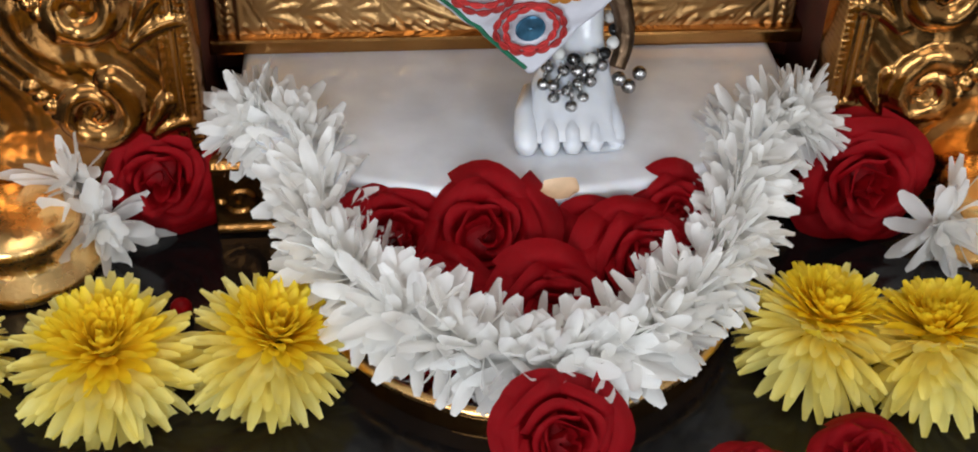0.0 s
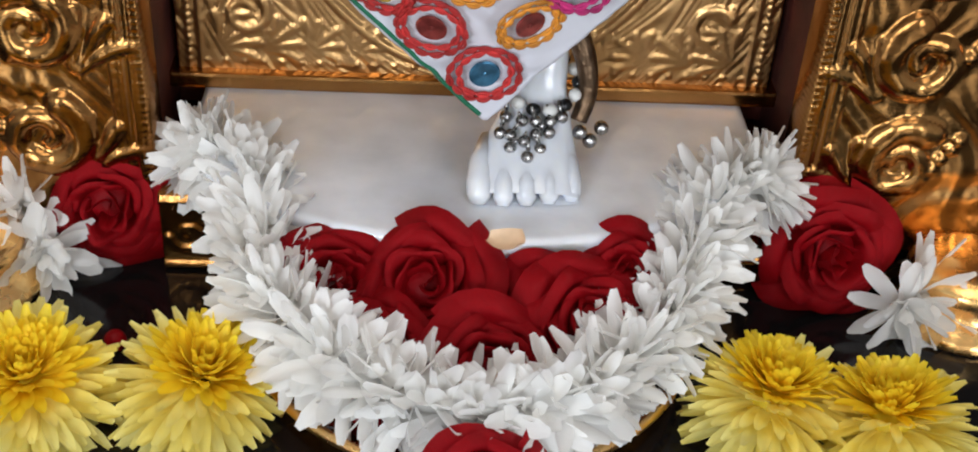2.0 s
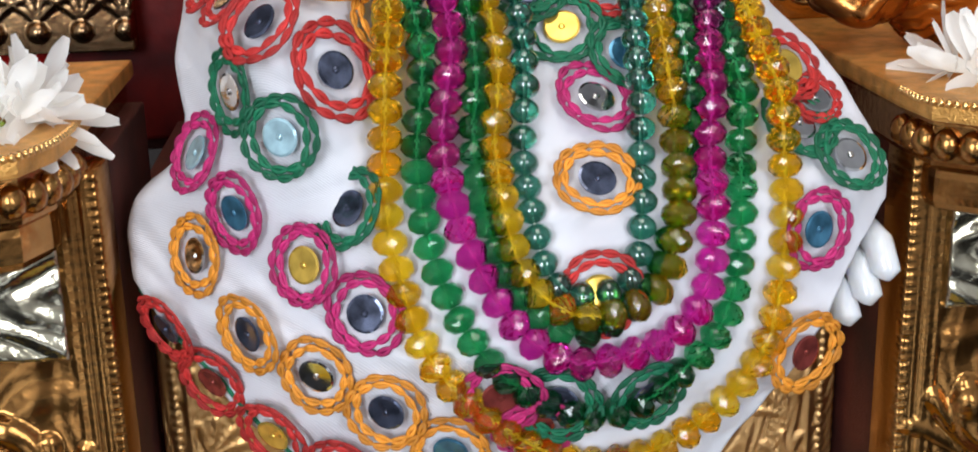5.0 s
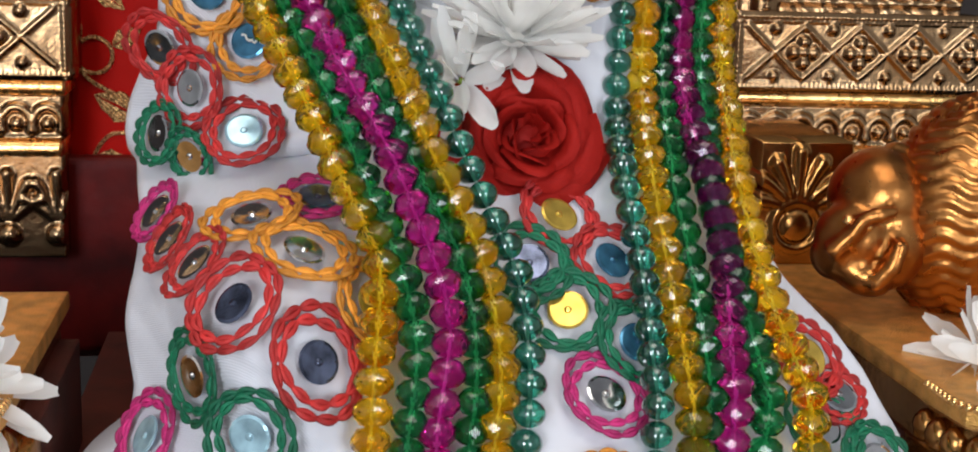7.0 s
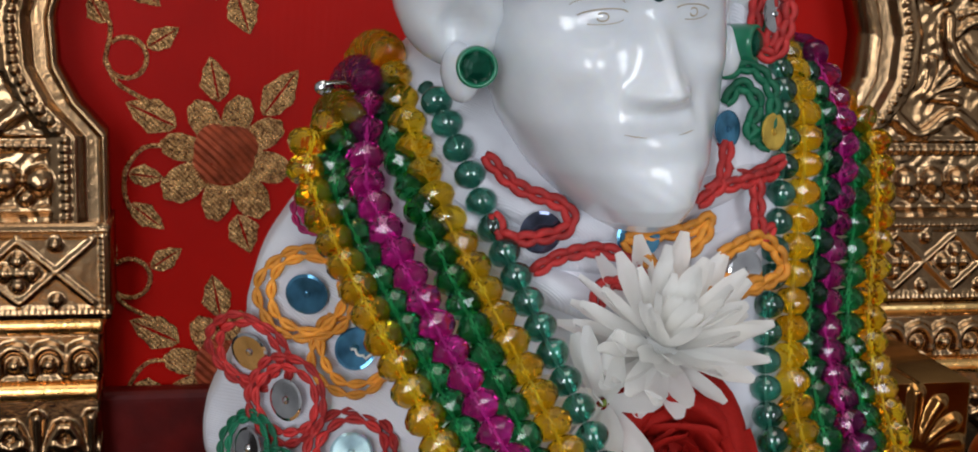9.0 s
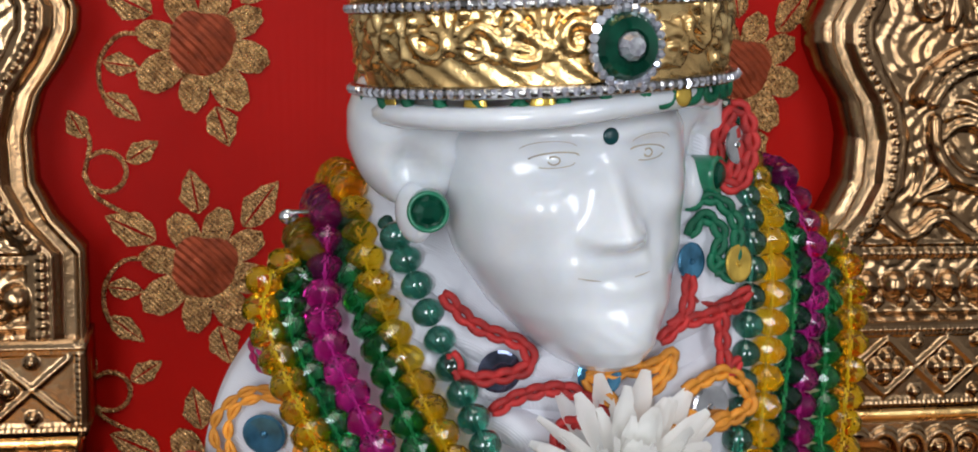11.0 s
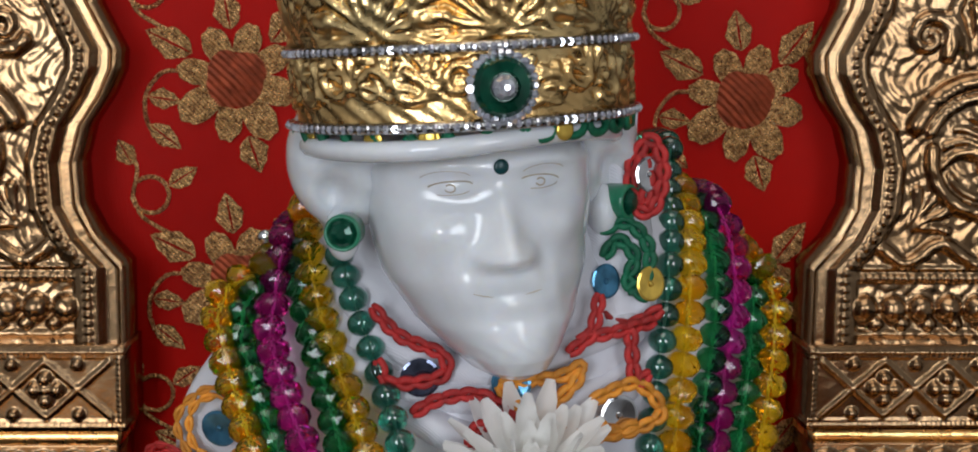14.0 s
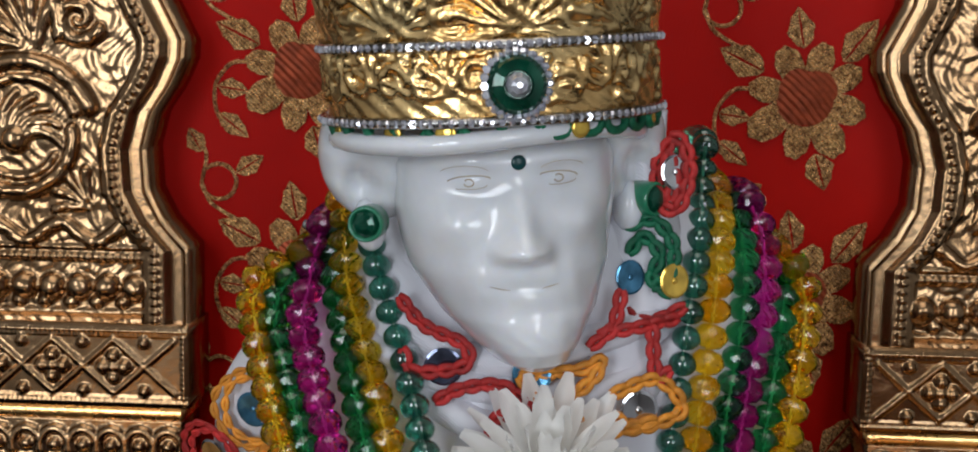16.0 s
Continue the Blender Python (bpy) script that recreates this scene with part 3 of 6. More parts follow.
for s in (-1, 1):
    inner = lambda z, s=s: XB + s * np.interp(z, CZ, CX)
    outer = lambda z, s=s: XB + s * 0.25 + 0 * z
    relief("back_frame", -0.11, 0.0, 0.358, 0.60, 0.168, frame_face(s), GOLD_ANTIQUE, throne, 0.00085, 0.027, 1.0,
           "gold back frame with scrolls and bead border", inner if s > 0 else outer, outer if s > 0 else inner)

    def slab(name, fn, u0, u1, z0, z1, y, material=GOLD_ANTIQUE):
        lo, hi = sorted((XB + s * u0, XB + s * u1))
        relief(name, lo, hi, z0, z1, y, fn, material, throne, 0.0008, 0.195 - y)

    slab("capital", capital_face(s, 0.1415, 0.262, 0.3245, 0.3600), 0.1415, 0.262, 0.3245, 0.3600, 0.162)
    slab("moulding", lambda X, Z: 0.003 * np.sqrt(np.clip(1 - ((Z - 0.3212) / 0.0035) ** 2, 0, 1)), 0.1450, 0.252, 0.3178, 0.3243, 0.166, GOLD_PALE)
    slab("moulding", swag_face(s, 0.1460, 0.25, 0.2990, 0.3176), 0.1460, 0.248, 0.2990, 0.3176, 0.166)
    slab("moulding", lambda X, Z: 0.003 * np.sqrt(np.clip(1 - ((Z - 0.2955) / 0.0037) ** 2, 0, 1)), 0.1470, 0.235, 0.2920, 0.2988, 0.166, GOLD_PALE)

    def pedestal(X, Z, s=s):
        h = np.zeros_like(X)
        for k in range(5):
            u = XB + s * (0.150 + 0.02 * k)
            h = np.maximum(h, acanthus(X, Z, u, 0.262, math.pi / 2, 0.022, 5))
            h = np.maximum(h, beads(X, Z, [(u, 0.258)], 0.005))
        return h
    slab("pedestal", pedestal, 0.1470, 0.232, 0.2478, 0.2918, 0.170)

# brocade: raised gold thread leaves, flowers and vines on the red satin
FY = 0.1957


def leaf_piece(cx, cz, ang, length, width):
    """A pointed leaf lying on the cloth, with a slit along its middle."""
    v, f = [], []
    n = 13
    for side in (-1, 1):
        k = len(v)
        for i in range(n):
            t = i / (n - 1)
            w = width * math.sin(math.pi * min(1, t**0.8)) * (1 + 0.10 * math.sin(t * 17 + side)) + (0.0002 if i % 2 else 0)
            for q in (0.08, 0.55, 1.0):
                lx, lz = length * t, side * w * q
                v.append((cx + lx * math.cos(ang) - lz * math.sin(ang), FY - 0.0006 * math.sin(math.pi * (0.15 + 0.7 * q)), cz + lx * math.sin(ang) + lz * math.cos(ang)))
        for i in range(n - 1):
            for j in range(2):
                q = (k + i * 3 + j, k + (i + 1) * 3 + j, k + (i + 1) * 3 + j + 1, k + i * 3 + j + 1)
                f.append(q if side > 0 else q[::-1])
    return v, f


def vine_piece(pts, r=0.0010):
    p, _ = spline([(x, FY, z) for x, z in pts], 60)
    return tube(p, r, 6)


def lobe_piece(cx, cz, ang, r0, r1, spread, seed):
    """A broad petal with a blunt point and a wavy rim, combed with thread ridges from the flower's heart outwards."""
    v, n, m = [], 21, 6
    for i in range(n):
        t = -1 + 2 * i / (n - 1)
        far = r0 + (r1 - r0) * (1 - 0.50 * abs(t) ** 2.0) * (1 + 0.035 * math.sin(11 * t + seed)) - (0.25 * (r1 - r0) if i in (0, n - 1) else 0)
        for j in range(m):
            q = j / (m - 1)
            a = ang + spread * t * (1 - 0.22 * q * q)
            r = r0 + (far - r0) * q
            v.append((cx + r * math.cos(a), FY - 0.0006 - 0.0006 * math.sin(math.pi * (0.1 + 0.8 * q)) * (1 - 0.7 * abs(t) ** 3) - 0.00022 * (i % 2), cz + r * math.sin(a)))
    return v, grid_faces(m, n)


def brocade_flower(cx, cz, flip=1):
    side = lambda a: radians(a if flip > 0 else 180 - a)
    for k, (a, r1, w) in enumerate(((118, 0.0245, 25), (72, 0.0250, 24), (30, 0.0262, 23), (-14, 0.0262, 26), (-58, 0.0285, 26), (-100, 0.0262, 23), (-146, 0.0285, 27), (168, 0.0250, 23))):
        make("brocade_petal", *lobe_piece(cx, cz, side(a), 0.0118, r1, radians(w), k * 1.7 + cx * 90), THREAD_GOLD, throne, "gold thread petal on red satin" if k == 0 else "")
    for a, d, q, w in ((95, 0.0215, 0.0180, 0.0056), (148, 0.0215, 0.0215, 0.0064), (-78, 0.0240, 0.0165, 0.0060), (47, 0.0220, 0.0230, 0.0060)):
        make("brocade_leaf", *leaf_piece(cx + d * math.cos(side(a)), cz + d * math.sin(side(a)), side(a + 6), q, w), THREAD_GOLD, throne)
    # rosebud heart: overlapping folded petals, hatched in red and gold
    def bud(x0, z0, rx, rz, turn, lift):
        v, n = [], 30
        for j in range(6):
            for i in range(n):
                a = 2 * math.pi * i / n
                q = 0.04 + 0.96 * j / 5
                x, z = rx * q * math.cos(a), rz * q * math.sin(a) * (1 + 0.16 * math.cos(a))
                x, z = x * math.cos(turn) - z * math.sin(turn), x * math.sin(turn) + z * math.cos(turn)
                v.append((cx + flip * (x0 + x), FY - lift - 0.0007 * (1 - q * q), cz + z0 + z))
        return v, grid_faces(n, 6, True)
    e = [bud(0.0045, -0.0035, 0.0095, 0.0085, 0.5, 0.0004), bud(-0.0050, -0.0030, 0.0092, 0.0088, -0.6, 0.0007), bud(0.0050, 0.0050, 0.0085, 0.0072, -0.5, 0.0010),
         bud(-0.0045, 0.0050, 0.0080, 0.0070, 0.7, 0.0012), bud(0.0003, 0.0012, 0.0070, 0.0062, 0.2, 0.0016)]
    make("brocade_heart", *join(*e), THREAD_RED, throne, "red and gold hatched rosebud centre")
    g = lambda x, z: (cx + flip * x, cz + z)
    v = [vine_piece([g(-0.022, 0.004), g(-0.031, 0.003), g(-0.0375, -0.005), g(-0.0385, -0.014), g(-0.0365, -0.021)])]
    ring = [g(-0.0370 + 0.0078 * math.cos(t), -0.0490 + 0.0078 * math.sin(t)) for t in np.linspace(2.0, 2.0 + 6.6, 16)]
    v.append(vine_piece([g(-0.046, -0.030), g(-0.0425, -0.037), g(-0.0440, -0.0465)] + ring[3:]))
    v.append(vine_piece([g(-0.0445, -0.050), g(-0.041, -0.058), g(-0.034, -0.063), g(-0.026, -0.067)]))
    for x, z, a, q in ((-0.0370, -0.007, -8, 0.0140), (-0.0365, -0.0190, -38, 0.0165), (-0.0290, -0.045, 33, 0.0145), (-0.0445, -0.036, 118, 0.0120)):
        v.append(leaf_piece(*g(x, z), side(a), q, 0.0042))
    make("brocade_vine", *join(*v), THREAD_GOLD, throne, "gold thread vine on red satin")


for cx, cz in ((-0.107, 0.294), (-0.107, 0.381), (-0.107, 0.468), (-0.107, 0.555), (0.0, 0.4245), (0.0, 0.5115), (0.111, 0.374), (0.111, 0.461), (0.111, 0.548), (0.111, 0.287)):
    brocade_flower(cx, cz)

# lion figure on the arm: one cast form, its mane combed in waves
def lion_figure():
    m = lambda x, y, z, sx, sy, sz, ry=0: pose(x, y, z, 0, ry, 0) @ Matrix.Diagonal((sx, sy, sz, 1))
    e = [moved(ball(1, 28, 18), k) for k in (
        m(0.143, 0.026, 0.303, 0.017, 0.019, 0.018), m(0.144, 0.020, 0.289, 0.016, 0.015, 0.018), m(0.131, 0.017, 0.291, 0.013, 0.013, 0.013, 25),
        m(0.125, 0.016, 0.285, 0.0085, 0.010, 0.009), m(0.133, 0.013, 0.279, 0.012, 0.010, 0.007, 25), m(0.150, 0.028, 0.317, 0.007, 0.005, 0.006))]
    # brow ridges, nose ridge and jowl
    e += [tube([(0.1400, 0.0045, 0.3030), (0.1330, 0.0030, 0.3015), (0.1270, 0.0055, 0.3000)], [0.0020, 0.0030, 0.0018], 12), tube([(0.1290, 0.0040, 0.3000), (0.1235, 0.0060, 0.2920), (0.1195, 0.0080, 0.2870)], [0.0024, 0.0030, 0.0036], 12), tube([(0.1420, 0.0020, 0.2930), (0.1390, 0.0015, 0.2840), (0.1330, 0.0030, 0.2760)], [0.0030, 0.0036, 0.0026], 12)]
    mane = []
    nu, nv = 110, 120
    for j in range(nv):
        t = math.pi * (j + 0.5) / nv
        for i in range(nu):
            a = 2 * math.pi * i / nu
            n = Vector((math.sin(t) * math.cos(a), math.sin(t) * math.sin(a), math.cos(t)))
            w = 1 + 0.050 * abs(math.sin(22 * t + 2.4 * math.sin(3 * a) + 1.3 * math.sin(7 * a) + 0.8 * math.sin(13 * a))) ** 0.8 + 0.03 * math.sin(3 * a + 2 * t)
            mane.append((0.183 + 0.036 * n.x * w, 0.026 + 0.029 * n.y * w, 0.298 + 0.040 * n.z * w))
    f = grid_faces(nu, nv, True) + [tuple(range(nu)), tuple(reversed(range((nv - 1) * nu, nv * nu)))]
    return join(*e), (mane, f)


head_form, mane_form = lion_figure()
lion = make("lion_head", *head_form, GOLD_BROWN, throne, "cast gold lion head resting on the armrest")
rm = lion.modifiers.new("cast", "REMESH")
rm.mode, rm.voxel_size, rm.use_smooth_shade = "VOXEL", 0.0014, True
sm = lion.modifiers.new("soften", "SMOOTH")
sm.iterations, sm.factor = 3, 0.5
make("lion_mane", *mane_form, GOLD_BROWN, throne, "combed gold lion mane")
for x, y, z in ((0.131, 0.0045, 0.297), (0.1255, 0.007, 0.2985)):
    make("lion_eye", *moved(ball(0.0022, 12, 8), Matrix.Translation((x, y + 0.002, z))), GOLD_PALE, throne)


def post_face(X, Z):
    h = 0.9 * acanthus(X, Z, 0.1400, 0.2830, math.pi / 2, 0.026, 7)
    h = np.maximum(h, stroke(X, Z, [(0.1400 + 0.0098 * math.cos(t), 0.2790 + 0.0098 * math.sin(t)) for t in np.linspace(0, 2 * math.pi, 90)], 0.0022))
    h = np.maximum(h, 0.5 * beads(X, Z, [(0.1400, 0.2790)], 0.0070))
    return h


relief("arm_post", 0.1235, 0.1620, 0.2632, 0.3130, 0.090, post_face, GOLD, throne, 0.0008, 0.07, 1.0, "gold arm post with a rosette")


# ---- marble ----
def bow(n, w, y0, front):
    return [(w * math.sin(t), y0 - (y0 - front) * math.cos(t)) for t in np.linspace(-math.pi / 2, math.pi / 2, n)]


slab_outline = [(-0.119, 0.010)] + [(-0.119, -0.045)] + bow(33, 0.113, -0.052, -0.112)[0:] + [(0.119, -0.045), (0.119, 0.010)]
ob = part("marble_slab", prism_bm(slab_outline, 0.0287, 0.0470, 0.004, 4), MARBLE, None)
ob.data.shade_smooth()
tagged(ob, "white marble slab with a bowed front on the gold base", "marble slab")

HEAD = pose(-0.0105, 0.002, 0.4265, 0, -4, 11)


def head_surface():
    """Face, cheeks, chin, brow and nose on one closed form, in the head's own frame; it looks along -y."""
    nu, nv = 150, 130
    FZ = [-0.0385, -0.0372, -0.0340, -0.0290, -0.0195, -0.0055, 0.0125, 0.0245, 0.0330, 0.0400, 0.0432]
    FW = [0.0010, 0.0075, 0.0118, 0.0158, 0.0228, 0.0292, 0.0324, 0.0328, 0.0290, 0.0170, 0.0010]
    FD = [0.0040, 0.0160, 0.0235, 0.0280, 0.0305, 0.0312, 0.0305, 0.0292, 0.0250, 0.0140, 0.0010]
    v = []
    for j in range(nv):
        t = math.pi * (j + 0.5) / nv
        pz = 0.00235 - 0.0408 * math.cos(t)
        w, dep = float(np.interp(pz, FZ, FW)), float(np.interp(pz, FZ, FD))
        z = -math.cos(t)
        for i in range(nu):
            a = 2 * math.pi * i / nu
            sa, ca = math.sin(a), math.cos(a)
            front = max(0.0, ca) ** 0.8 * math.sin(t) ** 0.5
            px = w * math.copysign(abs(sa) ** 0.92, sa)
            py = -dep * ca if ca > 0 else -0.031 * ca * math.sin(t)
            g = lambda cx, cz, sx, sz, h: h * math.exp(-((px - cx) / sx) ** 2 - ((pz - cz) / sz) ** 2) * front
            n = 0.0
            ease = lambda q: max(0.0, min(1.0, q)) ** 2 * (3 - 2 * max(0.0, min(1.0, q)))
            # nose: a narrow ridge that widens to a soft tip and wings
            ridge = math.exp(-(px / (0.0036 + 0.0012 * ease((0.015 - pz) / 0.014))) ** 2)
            n += ridge * front * 0.0066 * ease((0.0240 - pz) / 0.023) * ease((pz + 0.0040) / 0.0045)
            n += g(0, 0.0010, 0.0046, 0.0036, 0.0020) + g(0.0054, 0.0006, 0.0028, 0.0028, 0.0030) + g(-0.0054, 0.0006, 0.0028, 0.0028, 0.0030)
            n += g(0, 0.028, 0.020, 0.008, 0.0012)
            for s in (-1, 1):
                # eye socket and ball, brow, cheekbone, hollow cheek, fold beside the nose, moustache
                n += g(s * 0.0126, 0.0190, 0.0080, 0.0046, -0.0042) + g(s * 0.0124, 0.0194, 0.0052, 0.0027, 0.0028)
                n += g(s * 0.0140, 0.0265, 0.0100, 0.0026, 0.0022) + g(s * 0.0195, 0.0080, 0.0070, 0.0052, 0.0034)
                n += g(s * 0.0190, -0.0090, 0.0060, 0.0085, -0.0014) + g(s * 0.0105, -0.0020, 0.0022, 0.0062, -0.0010)
                n += g(s * 0.0062, -0.0058, 0.0062, 0.0032, 0.0009) + g(s * 0.0125, -0.0105, 0.0040, 0.0040, 0.0012)
                n += g(s * 0.0110, -0.0125, 0.0026, 0.0060, -0.0005)
            n += g(0, -0.0095, 0.0085, 0.0012, -0.0004) + g(0, -0.0125, 0.0062, 0.0026, 0.0007) + g(0, -0.0175, 0.008, 0.0030, -0.0007)
            n += g(0, -0.0270, 0.011, 0.0075, 0.0030) + 0.00025 * math.sin(px * 310 + 1.3) * math.sin(pz * 260 + px * 90) * front
            # worn chisel waves of the carved beard
            n += 0.00020 * math.sin(px * 900 + pz * 300 + 2 * math.sin(pz * 500)) * front * ease((-0.014 - pz) / 0.010)
            v.append((px + 0.0062 * max(0.0, -z) ** 1.3 + 0.0008, py - n, pz))
    f = grid_faces(nu, nv, True)
    f.append(tuple(reversed(range(nu))))
    f.append(tuple(range((nv - 1) * nu, nv * nu)))
    return v, f


def statue_mesh():
    e = [moved(head_surface(), HEAD)]
    # headcloth rim under the crown, and its folds at both sides with the lobe of the ear
    rim = []
    for i in range(72):
        a = 2 * math.pi * i / 72
        rim.append((0.0440 * math.sin(a), -0.0405 * math.cos(a), 0.0365 + 0.0010 * math.sin(3 * a) + 0.0016 * math.cos(2 * a)))
    e.append(moved(tube(rim, 0.0029, 10, True), pose(-0.0135, 0.004, 0.4218, 0, -3, 22)))
    for s in (-1, 1):
        # headcloth bulging over the ear, with a hollow in front of it
        v, f = moved(ball(1, 40, 30), pose(s * 0.0350, 0.010, 0.0270) @ Matrix.Diagonal((0.0170, 0.0200, 0.0205, 1)))
        w = []
        for p in v:
            x, y, z = p
            dent = math.exp(-((abs(x) - 0.0405) / 0.0042) ** 2 - ((z - 0.0185) / 0.0068) ** 2) if y < 0.010 else 0
            w.append((x, y + 0.0095 * dent + 0.0006 * math.sin(z * 700 + x * 300), z))
        e.append(moved((w, f), HEAD))
        e.append(moved(ball(1, 18, 12), HEAD @ pose(s * 0.0385, 0.002, 0.0065) @ Matrix.Diagonal((0.0050, 0.0065, 0.0080, 1))))
    # neck, trunk and lap, under the robe
    e.append(moved(lathe([(0.09, 0.10), (0.105, 0.16), (0.10, 0.24), (0.07, 0.29), (0.06, 0.36), (0.045, 0.39), (0.024, 0.40), (0.022, 0.43)], 28), pose(0, 0.06, 0) @ Matrix.Diagonal((0.95, 0.55, 1, 1))))
    # foot: instep, toes and shin
    secs = [(0.0250, -0.030, 0.110, 0.0105, 0.0110), (0.0250, -0.036, 0.090, 0.0100, 0.0110), (0.0240, -0.043, 0.076, 0.0105, 0.0095), (0.0215, -0.053, 0.066, 0.0150, 0.0080), (0.0190, -0.064, 0.0590, 0.0190, 0.0075), (0.0178, -0.074, 0.0555, 0.0212, 0.0066), (0.0176, -0.082, 0.0525, 0.0215, 0.0050), (0.0178, -0.0875, 0.0503, 0.0208, 0.0030)]
    v = []
    for k, (x, y, z, hw, hh) in enumerate(secs):
        for q in range(28):
            a = 2 * math.pi * q / 28
            cx, cz = math.copysign(abs(math.cos(a)) ** 0.7, math.cos(a)) * hw, math.copysign(abs(math.sin(a)) ** 0.8, math.sin(a)) * hh
            lean = (0.9, 0.9, 0.75, 0.6, 0.35, 0.2, 0.1, 0.05)[k]
            v.append((x + cx, y - cz * lean, z + cz * (1 - lean * 0.6)))
    e.append((v, [q[::-1] for q in grid_faces(28, len(secs), True)]))
    for k in range(5):
        x = -0.0008 + k * 0.0090 + (0.0006 if k else 0)
        y = -0.0885 + (0.0008, 0.0, 0.0008, 0.0022, 0.0042)[k]
        r = 0.0050 if k == 0 else 0.0042
        e.append(tube([(x * 0.8 + 0.004, -0.060, 0.0610), (x * 0.95 + 0.001, -0.072, 0.0565), (x, y + 0.005, 0.0535), (x, y + 0.001, 0.0505), (x, y, 0.0480)], [r * 0.7, r, r, r * 0.95, r * 0.6], 14))
    # fingers of the hand below the sleeve
    for k, (x, z, q) in enumerate(((0.1150, 0.209, 0.009), (0.1095, 0.201, 0.009), (0.1030, 0.194, 0.008))):
        e.append(tube([(x - 0.004, -0.045, z + q * 1.5), (x, -0.072, z + q * 0.7), (x + 0.0005, -0.078, z - 0.001), (x, -0.078, z - q * 0.35)], [0.0048, 0.0050, 0.0048, 0.0022], 14))
    return join(*e)


statue = make("statue", *statue_mesh(), MARBLE)
tagged(statue, "polished white marble statue seated on a throne", "statue")

# painted lines of brow, lid and pupil
for s in (-1, 1):
    eye = thing("eye_marking", "thin brown painted eye line on the marble", "marking", "eye markings")
    lid = [(s * 0.0124 + 0.0058 * math.cos(t), 0.0204 + 0.0014 * math.sin(t) - s * 0.06 * 0.0062 * math.cos(t)) for t in np.linspace(0.1, math.pi - 0.35, 14)]
    low = [(s * 0.0126 + 0.0050 * math.cos(t), 0.0192 - 0.0011 * math.sin(t)) for t in np.linspace(0.0, math.pi - 0.9, 14)]
    pup = [(s * 0.0124 + 0.0013 * math.cos(t), 0.0199 + 0.0010 * math.sin(t)) for t in np.linspace(-2.9, 2.4, 14)]
    brow = [(s * 0.0135 + 0.0065 * math.cos(t), 0.0225 + 0.0022 * math.sin(t)) for t in np.linspace(0.3, math.pi - 0.3, 14)]
    for nm, ln, r in (("brow", brow, 0.00010), ("upper_lid", lid, 0.00020), ("lower_lid", low, 0.00012), ("pupil", pup, 0.00022)):
        out = []
        for x, z in ln:
            o3, dr = HEAD @ Vector((x, -0.08, z)), (HEAD.to_3x3() @ Vector((0, 1, 0)))
            hit, loc, nrm, _ = statue.ray_cast(o3, dr)
            if hit:
                out.append(loc)
        if len(out) > 3:
            make(nm, *tube(out, r, 5), LINE, eye)
for x0, x1 in ((-0.0085, -0.0030), (0.0060, 0.0105)):
    out = []
    for x in np.linspace(x0, x1, 12):
        hit, loc, nrm, _ = statue.ray_cast(HEAD @ Vector((x, -0.08, -0.0100 + 14 * (x - 0.0015) ** 2)), HEAD.to_3x3() @ Vector((0, 1, 0)))
        if hit:
            out.append(loc)
    if len(out) > 3:
        tagged(make("mouth_marking", *tube(out, [0.00006 + 0.00009 * math.sin(math.pi * k / (len(out) - 1)) for k in range(len(out))], 5), LINE), "faint painted mouth line on the marble", "marking", "mouth markings")

hit, loc, nrm, _ = statue.ray_cast(HEAD @ Vector((0.001, -0.08, 0.0250)), HEAD.to_3x3() @ Vector((0, 1, 0)))
v, f = ball(0.0021, 20, 10, 0.35)
ob = make("forehead_mark", v, f, BINDI)
ob.matrix_basis = Matrix.Translation(loc) @ nrm.to_track_quat("Z", "Y").to_matrix().to_4x4()
tagged(ob, "small dark green round mark on the marble forehead", "forehead mark")

# earrings: drum with a set stone
first = None
for x, y, z, rz in ((-0.0475, -0.0165, 0.4325, -8), (0.0315, 0.0095, 0.4385, 45)):
    m = pose(x, y, z, 90, 0, rz)
    e = thing("earring", "green enamel drum earring with a cut stone", "earring", "earrings")
    e.matrix_basis = m
    prof = [(0.0044, -0.004), (0.0050, -0.0035), (0.0052, 0.003), (0.0050, 0.0042), (0.0043, 0.0046), (0.0041, 0.0030)]
    if first is None:
        d = make("drum", *lathe(prof, 28), JADE, e)
        st = make("stone", *lathe([(0.0040, 0.0030), (0.0040, 0.0036), (0.0030, 0.0050), (0.0014, 0.0056)], 8), EMERALD, e, "dark green cut stone", False)
        first = (d, st)
    else:
        share("drum", first[0], e, Matrix.Identity(4))
        share("stone", first[1], e, Matrix.Identity(4), "dark green cut stone")

# ---- crown ----
CROWN = pose(-0.0150, 0.0075, 0.4735, 0, -3.5, 12)
crown = thing("crown", "embossed gold crown with crystal rims and green jewel", "crown")
crown.matrix_basis = CROWN


